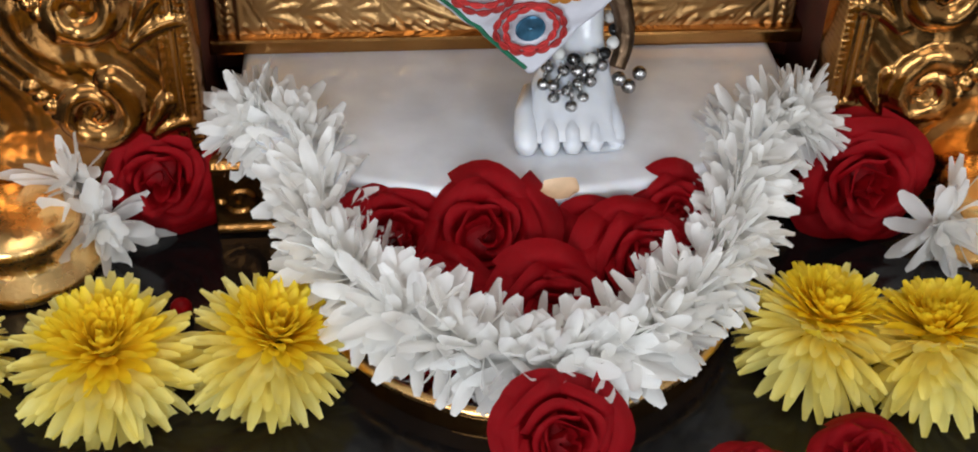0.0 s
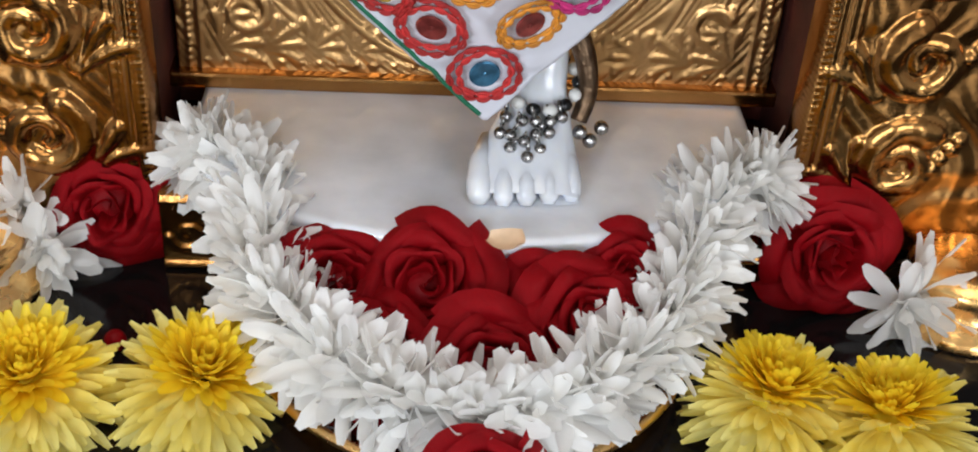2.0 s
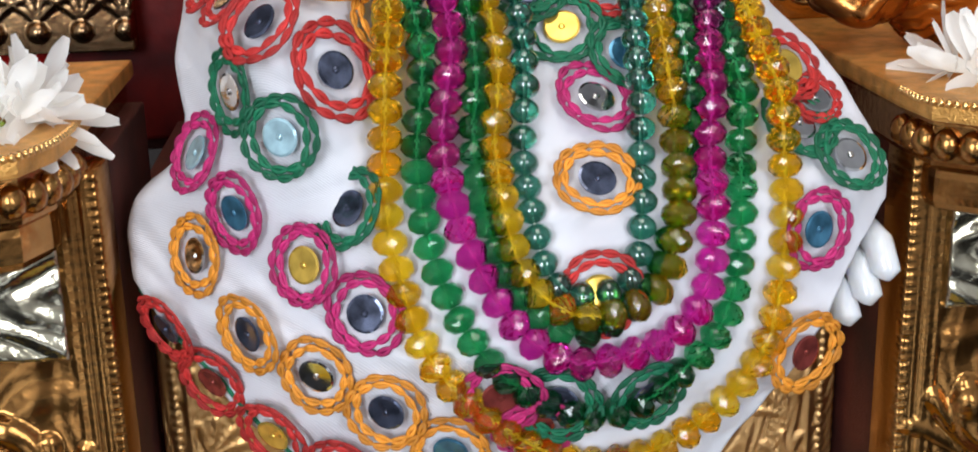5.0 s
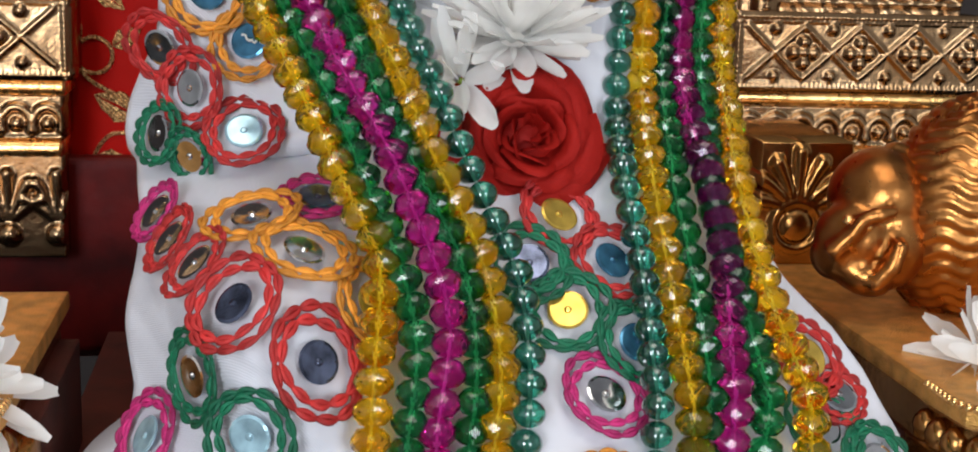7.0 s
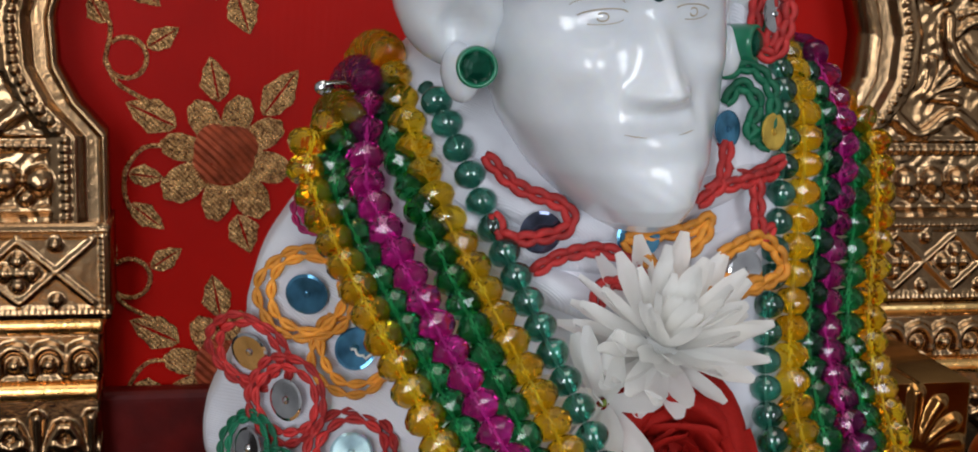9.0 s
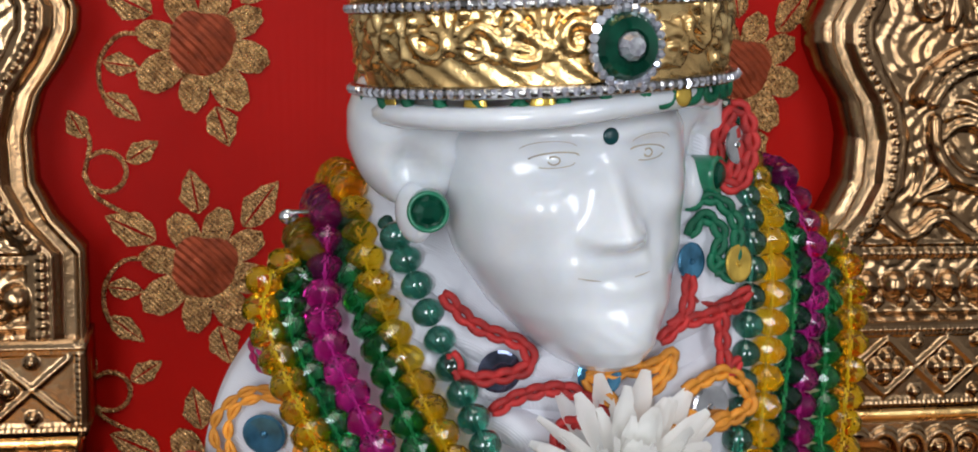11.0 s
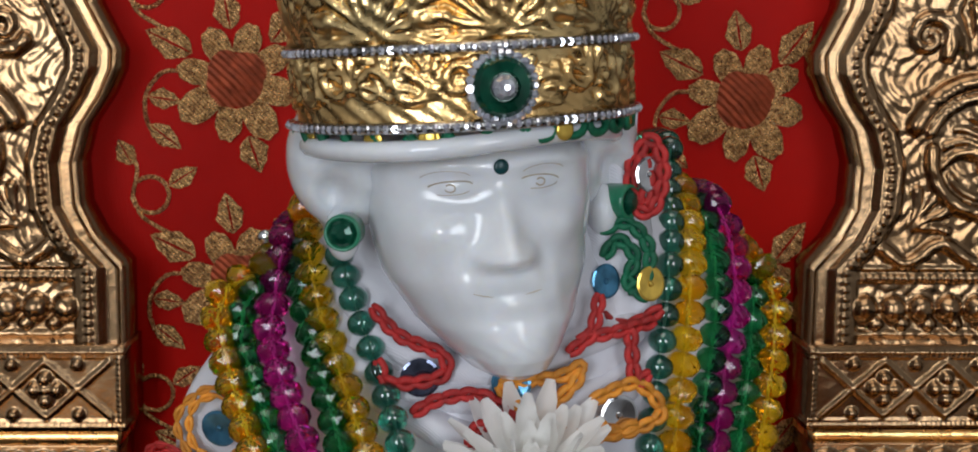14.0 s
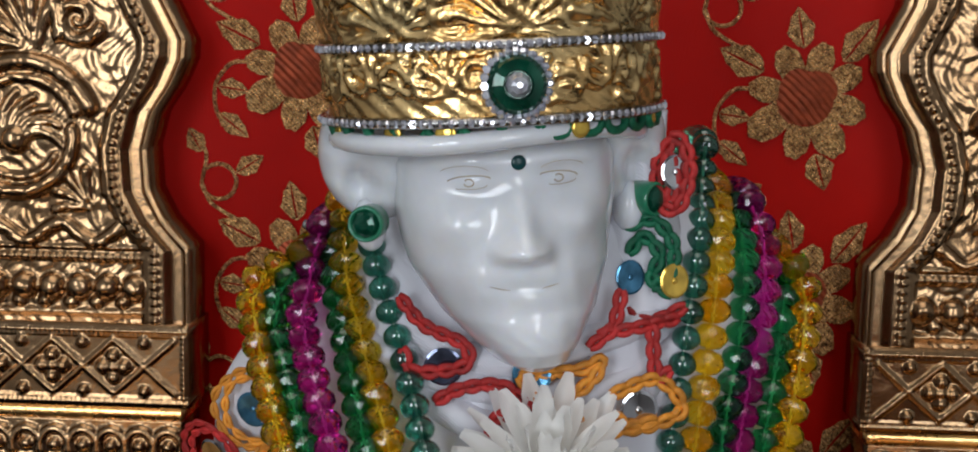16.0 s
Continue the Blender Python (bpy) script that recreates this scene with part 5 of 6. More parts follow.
def strand(label, colour, pts, r, pitch, lift, round_bead=False):
    """A string of beads lying on the robe; pts: x, z down one side and up the other."""
    e = thing("bead_necklace", label, "necklace", "bead necklaces")
    xz, _ = spline(pts, 400)
    path = []
    for x, z in xz:
        y = float(strand_y(x, z))
        path.append((x, y - r - lift, z))
    path = np.array(path)
    for _ in range(30):
        path[1:-1, 1] = np.minimum(path[1:-1, 1], 0.5 * (path[:-2, 1] + path[2:, 1]))
    # over the shoulders to the back
    for end, s in ((0, -1), (-1, 1)):
        p = path[end]
        back = [p + np.array([0.000 * s, 0.020 * k, -0.0008 * k * k + 0.001 * k]) for k in range(1, 5)]
        path = np.vstack([np.array(back[::-1]), path]) if end == 0 else np.vstack([path, np.array(back)])
    s = np.r_[0, np.cumsum(np.linalg.norm(np.diff(path, axis=0), axis=1))]
    n = int(s[-1] / pitch)
    at = (np.arange(n) + 0.5) * s[-1] / n
    P = np.stack([np.interp(at, s, path[:, k]) for k in range(3)], 1)
    base = None
    rng = random.Random(len(label))
    make("cord", *tube(path[::6], 0.0004, 5), THREAD_WHITE, e)
    for k in range(n):
        d = Vector(P[min(n - 1, k + 1)] - P[max(0, k - 1)])
        m = Matrix.Translation(P[k]) @ d.to_track_quat("Z", "Y").to_matrix().to_4x4() @ pose(0, 0, 0, rng.uniform(-7, 7), rng.uniform(-7, 7), rng.uniform(0, 360))
        if base is None:
            v, f = ball(r, 16, 10, pitch / r / 2.05) if round_bead else bead_piece(r * 1.07, pitch)
            base = make("bead", v, f, GLASS[colour], e, "", round_bead)
            base.matrix_basis = m
        else:
            share("bead", base, e, m)
    return e


YO = [(-0.0744, 0.4159), (-0.0871, 0.4030), (-0.0612, 0.3496), (-0.0547, 0.3373), (-0.0452, 0.3177), (-0.0390, 0.3054), (-0.0415, 0.2750), (-0.0430, 0.2419), (-0.0398, 0.2221), (-0.0337, 0.2039), (-0.0219, 0.1874), (-0.0055, 0.1730), (0.0099, 0.1634), (0.0303, 0.1628), (0.0473, 0.1710), (0.0626, 0.1861), (0.0720, 0.2069), (0.0770, 0.2343), (0.0770, 0.2650), (0.0720, 0.2920), (0.0707, 0.3086), (0.0695, 0.3215), (0.0724, 0.3375), (0.0740, 0.3513), (0.0840, 0.4049), (0.0750, 0.4196)]
strand("string of faceted amber glass beads, outermost and longest", "yellow", YO, 0.0050, 0.0077, 0.0005)
GA = [(-0.0741, 0.4133), (-0.0798, 0.4047), (-0.0782, 0.3935), (-0.0512, 0.3435), (-0.0425, 0.3237), (-0.0342, 0.3047), (-0.0300, 0.2850), (-0.0330, 0.2613), (-0.0327, 0.2429), (-0.0278, 0.2217), (-0.0165, 0.2016), (-0.0005, 0.1875), (0.0148, 0.1803), (0.0305, 0.1833), (0.0442, 0.1951), (0.0572, 0.2111), (0.0625, 0.2385), (0.0650, 0.2667), (0.0641, 0.2907), (0.0625, 0.3054), (0.0610, 0.3183), (0.0671, 0.3459), (0.0785, 0.4113)]
strand("string of faceted green glass beads inside the amber one", "green", GA, 0.0047, 0.0075, 0.0)
MA = [(-0.0686, 0.4256), (-0.0705, 0.4099), (-0.0695, 0.3935), (-0.0459, 0.3482), (-0.0363, 0.3329), (-0.0295, 0.3163), (-0.0236, 0.3017), (-0.0215, 0.2860), (-0.0255, 0.2650), (-0.0235, 0.2434), (-0.0158, 0.2242), (-0.0060, 0.2093), (0.0081, 0.2005), (0.0230, 0.2009), (0.0391, 0.2054), (0.0499, 0.2176), (0.0528, 0.2396), (0.0550, 0.2650), (0.0569, 0.2801), (0.0609, 0.2949), (0.0617, 0.3118), (0.0604, 0.3230), (0.0605, 0.3511), (0.0709, 0.4148), (0.0667, 0.4348)]
strand("string of faceted magenta glass beads", "magenta", MA, 0.0049, 0.0078, 0.0012)
GB = [(-0.0634, 0.4221), (-0.0620, 0.4066), (-0.0391, 0.3483), (-0.0313, 0.3329), (-0.0221, 0.3148), (-0.0161, 0.2998), (-0.0145, 0.2800), (-0.0166, 0.2578), (-0.0122, 0.2315), (-0.0024, 0.2147), (0.0100, 0.2079), (0.0249, 0.2130), (0.0350, 0.2230), (0.0440, 0.2450), (0.0490, 0.2700), (0.0512, 0.2964), (0.0506, 0.3134), (0.0508, 0.3260), (0.0633, 0.4030), (0.0627, 0.4328)]
strand("string of faceted green glass beads beside the magenta one", "green", GB, 0.0047, 0.0076, 0.0)
YI = [(-0.0633, 0.4329), (-0.0594, 0.4138), (-0.0535, 0.3968), (-0.0305, 0.3469), (-0.0246, 0.3314), (-0.0168, 0.3160), (-0.0107, 0.3007), (-0.0080, 0.2800), (-0.0103, 0.2624), (-0.0093, 0.2420), (-0.0039, 0.2241), (0.0082, 0.2138), (0.0230, 0.2134), (0.0358, 0.2198), (0.0408, 0.2336), (0.0440, 0.2513), (0.0435, 0.2735), (0.0442, 0.2978), (0.0438, 0.3118), (0.0440, 0.3260), (0.0547, 0.4164), (0.0558, 0.4386)]
strand("string of faceted amber glass beads, the inner and shorter one", "yellow", YI, 0.0050, 0.0077, 0.001)
DG = [(-0.0518, 0.4214), (-0.0450, 0.4045), (-0.0233, 0.3502), (-0.0156, 0.3311), (-0.0077, 0.3137), (-0.0015, 0.2997), (0.0000, 0.2800), (-0.0021, 0.2572), (-0.0010, 0.2402), (0.0030, 0.2236), (0.0137, 0.2178), (0.0268, 0.2219), (0.0306, 0.2360), (0.0335, 0.2566), (0.0345, 0.2735), (0.0357, 0.2855), (0.0367, 0.2980), (0.0356, 0.3134), (0.0358, 0.3275), (0.0473, 0.4136), (0.0506, 0.4337), (0.0530, 0.4524)]
strand("string of smooth dark green lustre beads, innermost", "dark", DG, 0.0045, 0.0078, 0.0, True)


# ---- flowers ----
def petal(length, width, curl_, cup, n=6, m=5, tip=0.5, wave=0.0, seed=0):
    """A petal that grows along +x from the origin and bends up towards +z."""
    v = []
    rng = random.Random(seed)
    ph = rng.uniform(0, 6)
    for i in range(n):
        t = i / (n - 1)
        a = curl_ * t
        x = length * (math.sin(a) / curl_ if abs(curl_) > 1e-3 else t)
        z = length * ((1 - math.cos(a)) / curl_ if abs(curl_) > 1e-3 else 0)
        w = width * (math.sin(math.pi * (0.12 + 0.88 * t * tip + (1 - tip) * 0.0 * t)) ** 0.8 if t < 0.999 else math.sin(math.pi * (0.12 + 0.88 * tip)) ** 0.8 * 0.55)
        for j in range(m):
            s = -1 + 2 * j / (m - 1)
            dz = cup * width * s * s + wave * width * math.sin(3 * s + ph + 4 * t) * t
            v.append((x - math.sin(a) * dz, w * s, z + math.cos(a) * dz))
    return v, grid_faces(m, n)


def flower_mesh(rings, seed):
    """rings: rows of count, length, width, elevation, curl, cup."""
    rng = random.Random(seed)
    e = []
    for n, length, width, elev, crl, cup, r0, z0 in rings:
        ph = rng.uniform(0, 6)
        for k in range(n):
            az = ph + 2 * math.pi * (k + rng.uniform(-0.3, 0.3)) / n
            q = rng.uniform(0.82, 1.12)
            p = petal(length * q, width * rng.uniform(0.85, 1.1), crl + rng.uniform(-0.25, 0.25), cup, 6, 4, 0.72)
            e.append(moved(p, pose(0, 0, z0, 0, 0, math.degrees(az)) @ pose(r0, 0, 0, 0, -(elev + rng.uniform(-9, 9)), 0) @ pose(0, 0, 0, rng.uniform(-14, 14), 0, 0)))
    return join(*e)


def chrysanthemum(x, y, z, size, tilt, spin, seed, label):
    s = size / 0.032
    e = thing("chrysanthemum", label, "flower", "yellow flowers in front of the throne", (x, y, z))
    e.matrix_basis = pose(x, y, z, tilt, 0, spin)
    outer = [(28, .0250, .0024, -18, -0.5, .22, .007, .009), (30, .0250, .0024, -6, -0.5, .25, .007, .012), (32, .0242, .0024, 5, -0.4, .25, .007, .015),
             (32, .0230, .0023, 15, -0.3, .25, .007, .018), (32, .0210, .0022, 25, -0.2, .25, .007, .021)]
    v, f = flower_mesh([(n, l * s, w * s, el, c, cu, r * s, zz * s) for n, l, w, el, c, cu, r, zz in outer], seed)
    make("outer_petals", v, f, PETAL_YELLOW, e)
    inner = [(34, .0175, .0021, 34, -0.1, .25, .006, .0235), (34, .0150, .0020, 43, 0.0, .25, .005, .0250), (32, .0125, .0019, 53, 0.1, .25, .004, .0260), (26, .0100, .0018, 64, 0.2, .25, .003, .0270), (16, .0080, .0016, 76, 0.2, .25, .0015, .0275)]
    v, f = flower_mesh([(n, l * s, w * s, el, c, cu, r * s, zz * s) for n, l, w, el, c, cu, r, zz in inner], seed + 9)
    make("inner_petals", v, f, PETAL_YOLK, e, "short deep yellow inner petals")
    make("calyx", *lathe([(0.003 * s, 0), (0.007 * s, 0.004 * s), (0.010 * s, 0.012 * s), (0.008 * s, 0.024 * s)], 14), PETAL_YOLK, e)
    return e


chrysanthemum(-0.1640, -0.152, GZ, 0.036, 12, 20, 1, "yellow chrysanthemum with pale outer petals on black granite")
chrysanthemum(-0.1060, -0.150, GZ, 0.0345, 14, 70, 2, "yellow chrysanthemum with drooping petals on black granite")
chrysanthemum(0.1060, -0.157, GZ, 0.0345, 12, 130, 3, "deep yellow chrysanthemum on black granite")
chrysanthemum(0.1530, -0.168, GZ, 0.0345, 14, 200, 4, "yellow chrysanthemum on black granite")
chrysanthemum(-0.2260, -0.150, GZ, 0.030, 12, 250, 5, "yellow chrysanthemum at the edge of the row")

ROSE_PETALS = {}


def rose_petal(q, kind):
    """One cupped petal of a rose of radius 1 that opens along +z; q: 0 at the heart, 1 outside."""
    rng = random.Random(int(q * 100) * 7 + kind)
    n, m = 13, 11
    half = 1.25 - 0.35 * q
    r = 0.08 + 0.80 * q ** 0.9
    tall = 0.92 - 0.50 * q**1.5
    flare = 0.04 + 0.30 * q**1.3
    p1, p2 = rng.uniform(0, 6), rng.uniform(0, 6)
    v = []
    for i in range(n):
        t = i / (n - 1)
        for j in range(m):
            u = -1 + 2 * j / (m - 1)
            rim = tall * (1 - 0.42 * abs(u) ** 2.4) * (1 + 0.07 * math.sin(3.1 * u + p1) + 0.05 * math.sin(7 * u + p2))
            a = half * u * (0.45 + 0.55 * math.sin(math.pi / 2 * min(1, t * 1.25)))
            rho = r * (0.28 + 0.72 * math.sin(math.pi / 2 * min(1, t * 1.3))) + 0.055 * u
            roll = max(0.0, t - 0.62) / 0.38
            rho += flare * roll**1.6 + 0.050 * math.sin(4 * u + p2) * t * t
            z = rim * t - (0.10 + 0.22 * q) * roll**2.2 + 0.035 * math.sin(5 * u + p1) * t
            v.append((rho * math.cos(a), rho * math.sin(a), z))
    return v, grid_faces(m, n)


def rose(x, y, z, r, rx, ry, rz, label, group="", material=None, turns=24, name="rose", seed=1):
    """Cupped petals in a spiral, rolled tight at the heart and folded back outside."""
    material = material or PETAL_RED
    e = thing(name, label, "rose", group)
    e.matrix_basis = pose(x, y, z, rx, ry, rz)
    rng = random.Random(seed)
    for k in range(turns):
        q = ((k + 0.3) / turns) ** 0.9
        key = (material.name, round(q * 12), k % 3)
        if key not in ROSE_PETALS:
            ROSE_PETALS[key] = ob = make("petal", *rose_petal(round(q * 12) / 12, k % 3), material, e)
        else:
            ob = new("petal", ROSE_PETALS[key].data)
            ob.parent = e
        az = 137.5 * k + rng.uniform(-30, 30)
        size = r * rng.uniform(0.94, 1.06)
        ob.matrix_basis = pose(0, 0, -0.10 * r * q, 0, 0, az) @ pose(0, 0, 0, 0, rng.uniform(-12, 10) * q, 0) @ Matrix.Diagonal((size, size, size, 1))
    make("calyx", *moved(ball(1, 12, 8), pose(0, 0, r * 0.12) @ Matrix.Diagonal((r * 0.42, r * 0.42, r * 0.26, 1))), material, e)
    return e


G1 = "red roses at the foot of the statue"
rose(0.0, -0.2060, 0.0125, 0.0225, 54, 0, 10, "dark red rose leaning against the gold foot plate", G1, seed=2)
rose(-0.0540, -0.1150, 0.0275, 0.0240, 42, 0, 15, "dark red rose among garland blossoms", G1, seed=3)
rose(-0.0200, -0.1180, 0.031, 0.0265, 44, 5, -12, "large dark red rose with bluish sheen", G1, seed=4)
rose(0.0020, -0.1520, 0.017, 0.0276, 45, 0, 18, "dark red rose inside the white garland", G1, seed=5)
rose(-0.0370, -0.1450, 0.017, 0.0247, 44, -10, -20, "dark red rose with curled petals", G1, seed=6)
rose(0.0400, -0.1330, 0.025, 0.0266, 42, 10, 10, "dark red rose inside the white garland", G1, seed=7)
rose(0.0570, -0.1110, 0.031, 0.0215, 45, 15, -15, "loose dark red rose with upright petals", G1, seed=8)
rose(0.0240, -0.1210, 0.027, 0.0195, 48, 0, 12, "small dark red rose with upright petals", G1, seed=9)
rose(-0.1530, -0.0480, 0.016, 0.027, 75, 0, 0, "dark red rose leaning on a gold pillar", "red roses beside the throne", seed=10)
rose(0.1500, -0.0640, 0.014, 0.029, 70, 0, 0, "dark red rose leaning on a gold pillar", "red roses beside the throne", seed=11)
for k, (x, y) in enumerate(((0.110, -0.214), (0.070, -0.222), (-0.1714, -0.216), (-0.1290, -0.216), (-0.0740, -0.222))):
    rose(x, y, GZ + 0.004, 0.021, 10, 0, 60 * k, "small dark red rose in the front row", "red roses in the front row", seed=12 + k, turns=14)
rose(0.0075, -0.0190, 0.3300, 0.0235, 76, 0, 0, "red rose pinned on the white robe", "", PETAL_ROSE, 34, "pinned_rose", 21)

BLOSSOM = []
for k in range(4):
    v, f = flower_mesh([(8, .0235, .0036, 20, -0.1, .22, .002, 0), (6, .0220, .0034, 44, 0.0, .25, .002, .001), (3, .0175, .0028, 70, 0.1, .28, .001, .002)], 40 + k)
    BLOSSOM.append((v, f))
BL = {}


def blossom(parent, m, k):
    k = k % 4
    if k not in BL:
        BL[k] = make("blossom", *BLOSSOM[k], PETAL_WHITE, parent)
        BL[k].matrix_basis = m
        return BL[k]
    return share("blossom", BL[k], parent, m)


garland = thing("garland", "white flower garland round the red roses", "garland")
gp = [(-.1090, -.0490, .041), (-.0930, -.0640, .040), (-.0850, -.0900, .036), (-.0790, -.1220, .031), (-.0610, -.1500, .028), (-.0390, -.1680, .025), (-.0100, -.1790, .024), (.0160, -.1790, .024),
      (.0400, -.1680, .026), (.0590, -.1480, .029), (.0760, -.1220, .034), (.0860, -.0930, .038), (.0980, -.0700, .041), (.1150, -.0580, .042)]
core, glen = spline(gp, 200)
make("garland_cord", *tube(core[::4], 0.0035, 8), PETAL_WHITE, garland)
rng = random.Random(5)
for k in range(84):
    i = int((k + 0.5) / 84 * 199)
    p = Vector(core[i])
    d = Vector(core[min(199, i + 2)] - core[max(0, i - 2)]).normalized()
    side = d.cross(Vector((0, 0, 1))).normalized()
    up = side.cross(d)
    a = k * 2.2 + rng.uniform(-0.4, 0.4)
    out = (side * math.cos(a) + up * (0.30 + math.sin(a))).normalized()
    out = (out + d * rng.uniform(-0.6, 0.6)).normalized()
    if p.z + out.z * 0.016 < 0.008:
        out.z = abs(out.z)
    blossom(garland, Matrix.Translation(p + out * 0.0015) @ out.to_track_quat("Z", "Y").to_matrix().to_4x4() @ pose(0, 0, 0, 0, 0, rng.uniform(0, 360)), k)
for end, dx in ((0, -1), (-1, 1)):
    for k in range(5):
        out = Vector((dx * rng.uniform(0.5, 1), rng.uniform(-0.5, 0.2), rng.uniform(0, 0.9))).normalized()
        blossom(garland, Matrix.Translation(Vector(core[end]) + out * 0.002) @ out.to_track_quat("Z", "Y").to_matrix().to_4x4(), k)


def sprig(label, blooms, group):
    e = thing("white_flower", label, "flower", group)
    e.location = blooms[0][0]
    base = Vector(blooms[0][0])
    for k, (p, d, s) in enumerate(blooms):
        q = Vector(d).normalized()
        blossom(e, Matrix.Translation(Vector(p) - base) @ q.to_track_quat("Z", "Y").to_matrix().to_4x4() @ Matrix.Diagonal((s, s, s, 1)), k)
        s0 = Vector(p) - base
        make("stem", *tube([s0, s0 - q * 0.004 + Vector((0.002, 0.003, 0.0)), s0 - q * 0.007 + Vector((0.006, 0.006, 0.0))], [0.0010, 0.0009, 0.0007], 6), GREEN_STEM, e, "pale green stem")
    return e


sprig("white garland blossoms beside the rose on granite", [((-.188, -.052, .010), (-.3, -.8, .4), 1.2), ((-.184, -.056, .004), (-.6, -.6, .2), 1.2), ((-.180, -.064, -.001), (.3, -1, .1), 1.2), ((-.190, -.050, .016), (-.5, -.4, 1), 1.2), ((-.178, -.062, .0), (.7, -.8, .2), 1.1)], "white flowers beside the throne")
sprig("white blossom beside the rose on granite", [((.183, -.084, .002), (.4, -.9, .3), 1.2), ((.187, -.080, .004), (.9, -.4, .5), 1.2), ((.180, -.086, .0), (-.2, -1, .1), 1.1)], "white flowers beside the throne")
sprig("single white blossom on granite", [((.222, -.082, -.002), (-.6, -.7, .3), 1)], "white flowers beside the throne")
sprig("white blossoms on the gold armrest", [((-.150, -.050, .2655), (.6, -.3, .5), 1), ((-.158, -.060, .2655), (.2, -.7, .6), 1), ((-.160, -.045, .2655), (.3, .6, .6), 1), ((-.166, -.055, .2655), (-.6, 0, .6), 1)], "white flowers on the armrests")
sprig("white blossoms with a green stem on the gold armrest", [((.150, -.040, .2655), (-.8, .1, .3), 0.9), ((.156, -.048, .2655), (-.3, -.7, .4), 1), ((.166, -.040, .2655), (.5, -.5, .5), 1)], "white flowers on the armrests")

# white flower on the chest
cf = thing("white_chrysanthemum", "full white chrysanthemum pinned above the rose", "flower")
cf.matrix_basis = pose(0.0045, -0.0120, 0.3560, 34, 0, 0) @ Matrix.Diagonal((0.86, 0.84, 0.84, 1))
v, f = flower_mesh([(14, .023, .0036, 2, -0.1, .25, .004, .002), (15, .027, .0038, 12, 0.0, .28, .004, .004), (15, .031, .0038, 24, 0.1, .3, .004, .005),
                    (14, .032, .0038, 38, 0.2, .32, .003, .006), (12, .031, .0038, 52, 0.2, .35, .002, .007), (8, .028, .0040, 66, 0.2, .35, .002, .007), (5, .025, .0036, 80, 0.1, .35, .001, .008)], 77)
make("petals", v, f, PETAL_WHITE, cf)
make("calyx", *lathe([(0.003, -0.004), (0.006, 0.0), (0.006, 0.008), (0.002, 0.012)], 12), PETAL_WHITE, cf)
sprig("loose white blossom beside the pinned rose", [((-.0130, -.0220, .3470), (-.5, -.6, .2), 0.9)], "")

# ---- foot plate, anklet and small things ----
fp = thing("foot_plate", "round-fronted engraved gold foot plate", "foot plate")
out = [(-0.0892, -0.0625)] + [(-0.002 + 0.0872 * math.cos(t), -0.1012 + 0.0872 * math.sin(t)) for t in np.linspace(math.pi, 2 * math.pi, 60)] + [(0.0852, -0.0625)]
part("plate", prism_bm(out, GZ, 0.0, 0.001), GOLD, fp)
make("rim", *tube([(x, y, 0.0025) for x, y in out], 0.0022, 10), GOLD_PALE, fp, "polished rolled rim")
e = []
for k in range(9):
    t = math.pi + (k + 0.5) / 9 * math.pi
    c = Vector((-0.002 + 0.0765 * math.cos(t), -0.1012 + 0.0765 * math.sin(t), 0.0006))
    for sgn in (-1, 1):
        pts = [(c.x + (0.0065 - 0.005 * q) * math.cos(t + sgn * 5.5 * q), c.y + (0.0065 - 0.005 * q) * math.sin(t + sgn * 5.5 * q), c.z) for q in np.linspace(0, 1, 24)]
        e.append(tube(pts, 0.0011, 6))
make("engraving", *join(*e), SILVER, fp, "scrolls worked into the plate")

an = thing("anklet", "black and white bead anklet with silver bells", "anklet")
for k in range(14):
    a = 2 * math.pi * k / 14 + 0.2
    p = Vector((0.0240 + 0.0150 * math.sin(a), -0.0440 - 0.0165 * math.cos(a), 0.0790 - 0.0045 * math.cos(a)))
    d = Vector((math.cos(a), math.sin(a), 0))
    v, f = ball(0.0027, 12, 8, 1.15)
    make("anklet_bead", *moved((v, f), Matrix.Translation(p) @ d.to_track_quat("Z", "Y").to_matrix().to_4x4()), BLACK if k % 2 else WHITE_BEAD, an, "black bead" if k % 2 else "white bead")
rng = random.Random(8)
bell = None
for row_, n_, z_, y_, x0_, x1_ in ((0, 5, 0.0700, -0.0615, 0.0100, 0.0320), (1, 5, 0.0650, -0.0665, 0.0065, 0.0270), (2, 3, 0.0605, -0.0715, 0.0120, 0.0240)):
    for k in range(n_):
        p = Vector((x0_ + (x1_ - x0_) * k / (n_ - 1) + rng.uniform(-0.0008, 0.0008), y_ - 0.003 + 0.35 * abs(k / (n_ - 1) - 0.5) * 0.02 + rng.uniform(-0.0008, 0.0008), z_ + 0.002 + rng.uniform(-0.0012, 0.0012)))
        if bell is None:
            v, f = join(ball(0.0026, 14, 10), moved(lathe([(0.0008, 0), (0.0010, 0.002), (0.0005, 0.005)], 8), pose(0, 0, 0.002)))
            bell = make("bell", v, f, SILVER, an, "silver ball bell")
            bell.location = p
        else:
            share("bell", bell, an, Matrix.Translation(p) @ pose(0, 0, 0, rng.uniform(-30, 30), rng.uniform(-30, 30), 0), "silver ball bell")
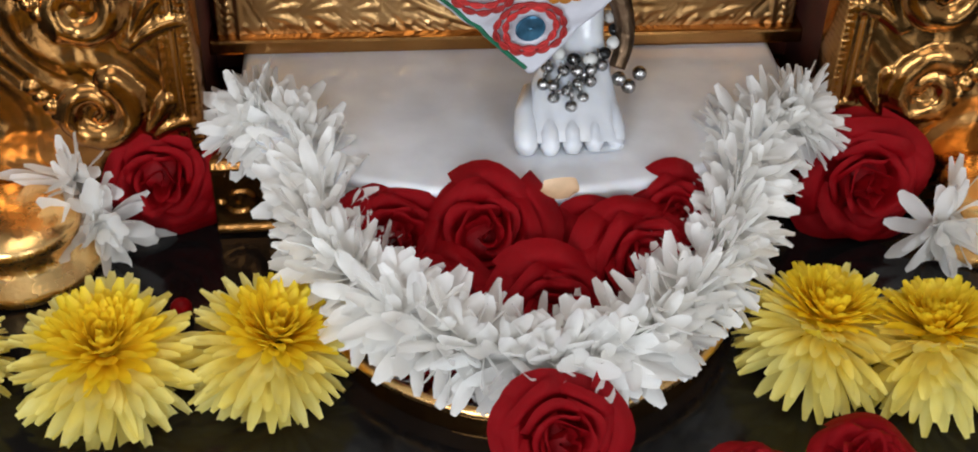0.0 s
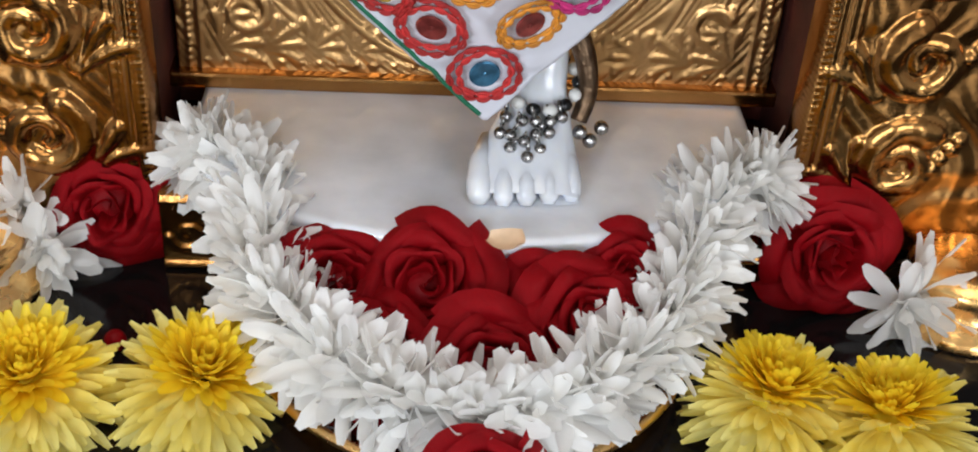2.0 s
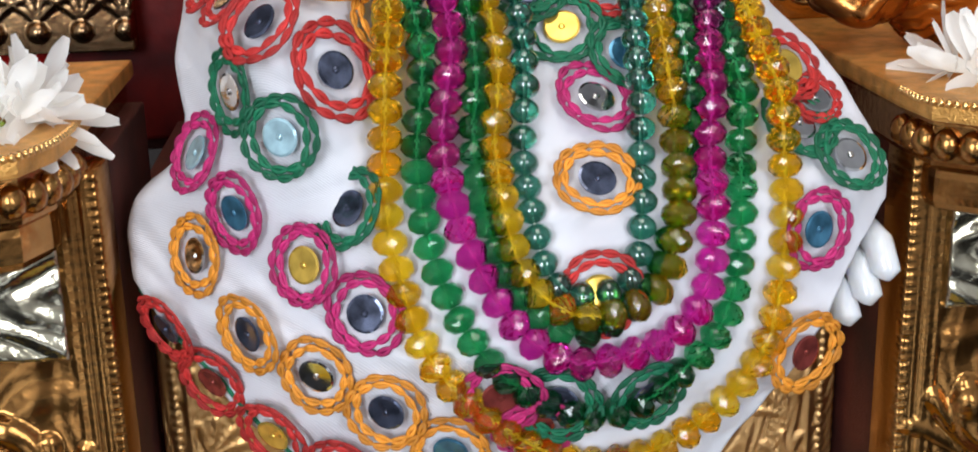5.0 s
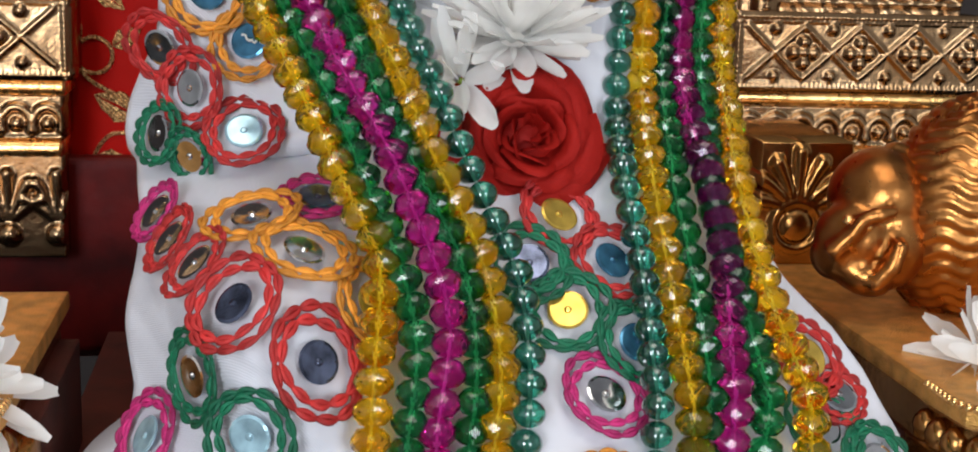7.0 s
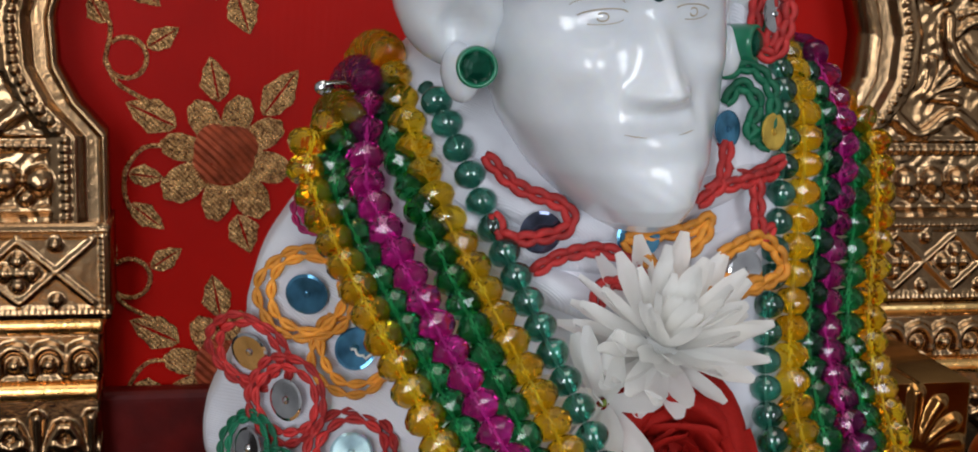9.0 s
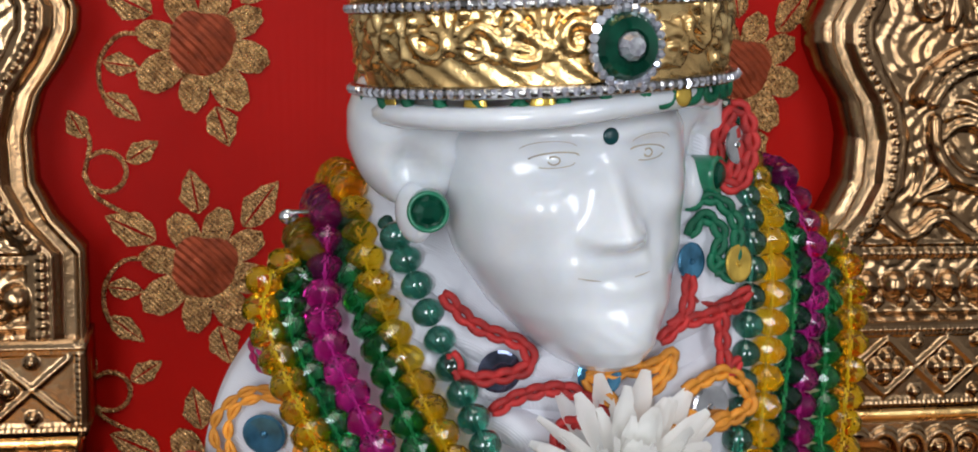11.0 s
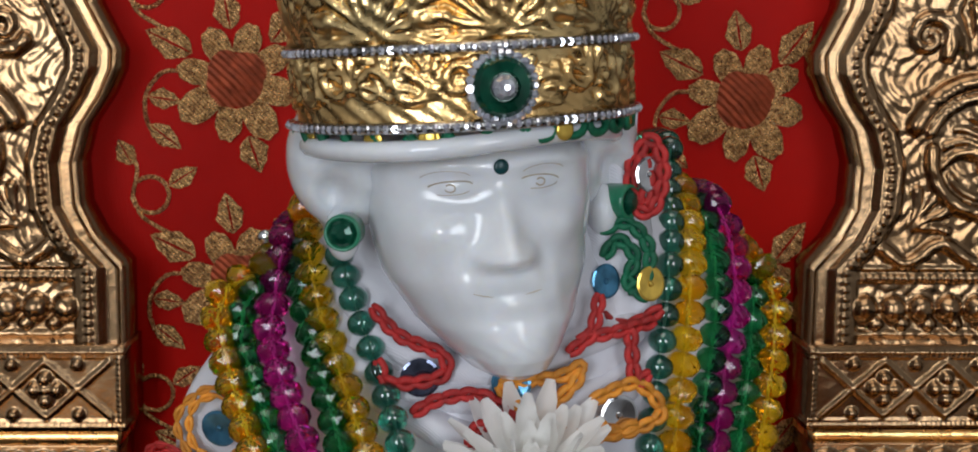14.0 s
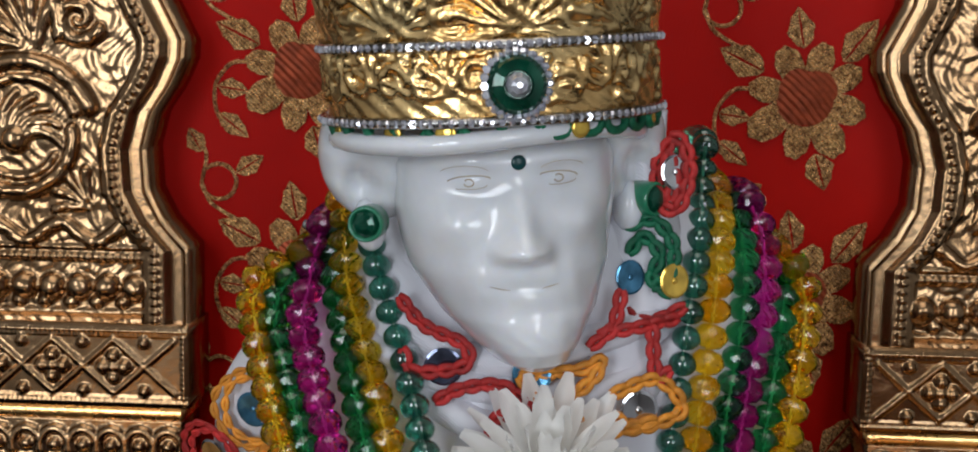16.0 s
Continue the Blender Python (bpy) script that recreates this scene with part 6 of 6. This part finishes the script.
bg = thing("bangle", "dark bronze bangle with ball drops at the ankle", "bangle")
pts, _ = spline([(0.030, -0.040, 0.108), (0.0370, -0.044, 0.100), (0.0415, -0.047, 0.088), (0.0425, -0.050, 0.076), (0.0395, -0.054, 0.0665)], 40)
make("hoop", *tube(pts, [0.0052 - 0.0016 * t for t in np.linspace(0, 1, 40)], 12), BRONZE, bg)
for x, y, z in ((0.0445, -0.057, 0.0590), (0.0400, -0.058, 0.0635), (0.0490, -0.055, 0.0640)):
    ob = make("ball_drop", *ball(0.0031, 16, 10), SILVER, bg)
    ob.location = (x, y, z)

ob = make("loose_petal", *petal(0.016, 0.0052, 0.6, 0.4, 8, 6, 0.7), PETAL_CREAM)
ob.matrix_basis = pose(0.002, -0.1180, 0.0535, 20, 0, -25)
tagged(ob, "cream petal lying on the red roses", "petal")
ob = make("berry", *ball(0.0045, 18, 12), PETAL_RED)
ob.location = (-0.1415, -0.1130, GZ + 0.0044)
tagged(ob, "small dark red berry on black granite", "berry")
ob = make("dried_bit", *ball(0.0022, 10, 6, 0.5), BLACK)
ob.location = (-0.0985, -0.161, 0.0175)
tagged(ob, "tiny dark dried bit on a yellow flower", "speck")
pin = thing("safety_pin", "steel safety pin at the shoulder of the robe", "safety pin")
make("pin_wire", *tube([(-0.079, 0.062, 0.4185), (-0.070, 0.055, 0.4195), (-0.064, 0.052, 0.4200), (-0.0625, 0.051, 0.4215), (-0.064, 0.052, 0.4228), (-0.079, 0.062, 0.4215)], 0.0007, 6), STEEL, pin)
make("pin_cap", *moved(ball(1, 12, 8), pose(-0.0785, 0.062, 0.4200) @ Matrix.Diagonal((0.003, 0.0016, 0.0024, 1))), STEEL, pin)
pts = []
for t in np.linspace(0, 1, 24):
    x = -0.071 + 0.016 * t
    z = 0.3590 - 0.016 * t**1.5 - 0.004 * math.sin(math.pi * t)
    p, n = robe_point(x, z, 0.012)
    pts.append(p)
tagged(make("loose_thread", *tube(pts, 0.0004, 6), THREAD_WHITE), "loose white cotton thread on the bead strings", "thread")
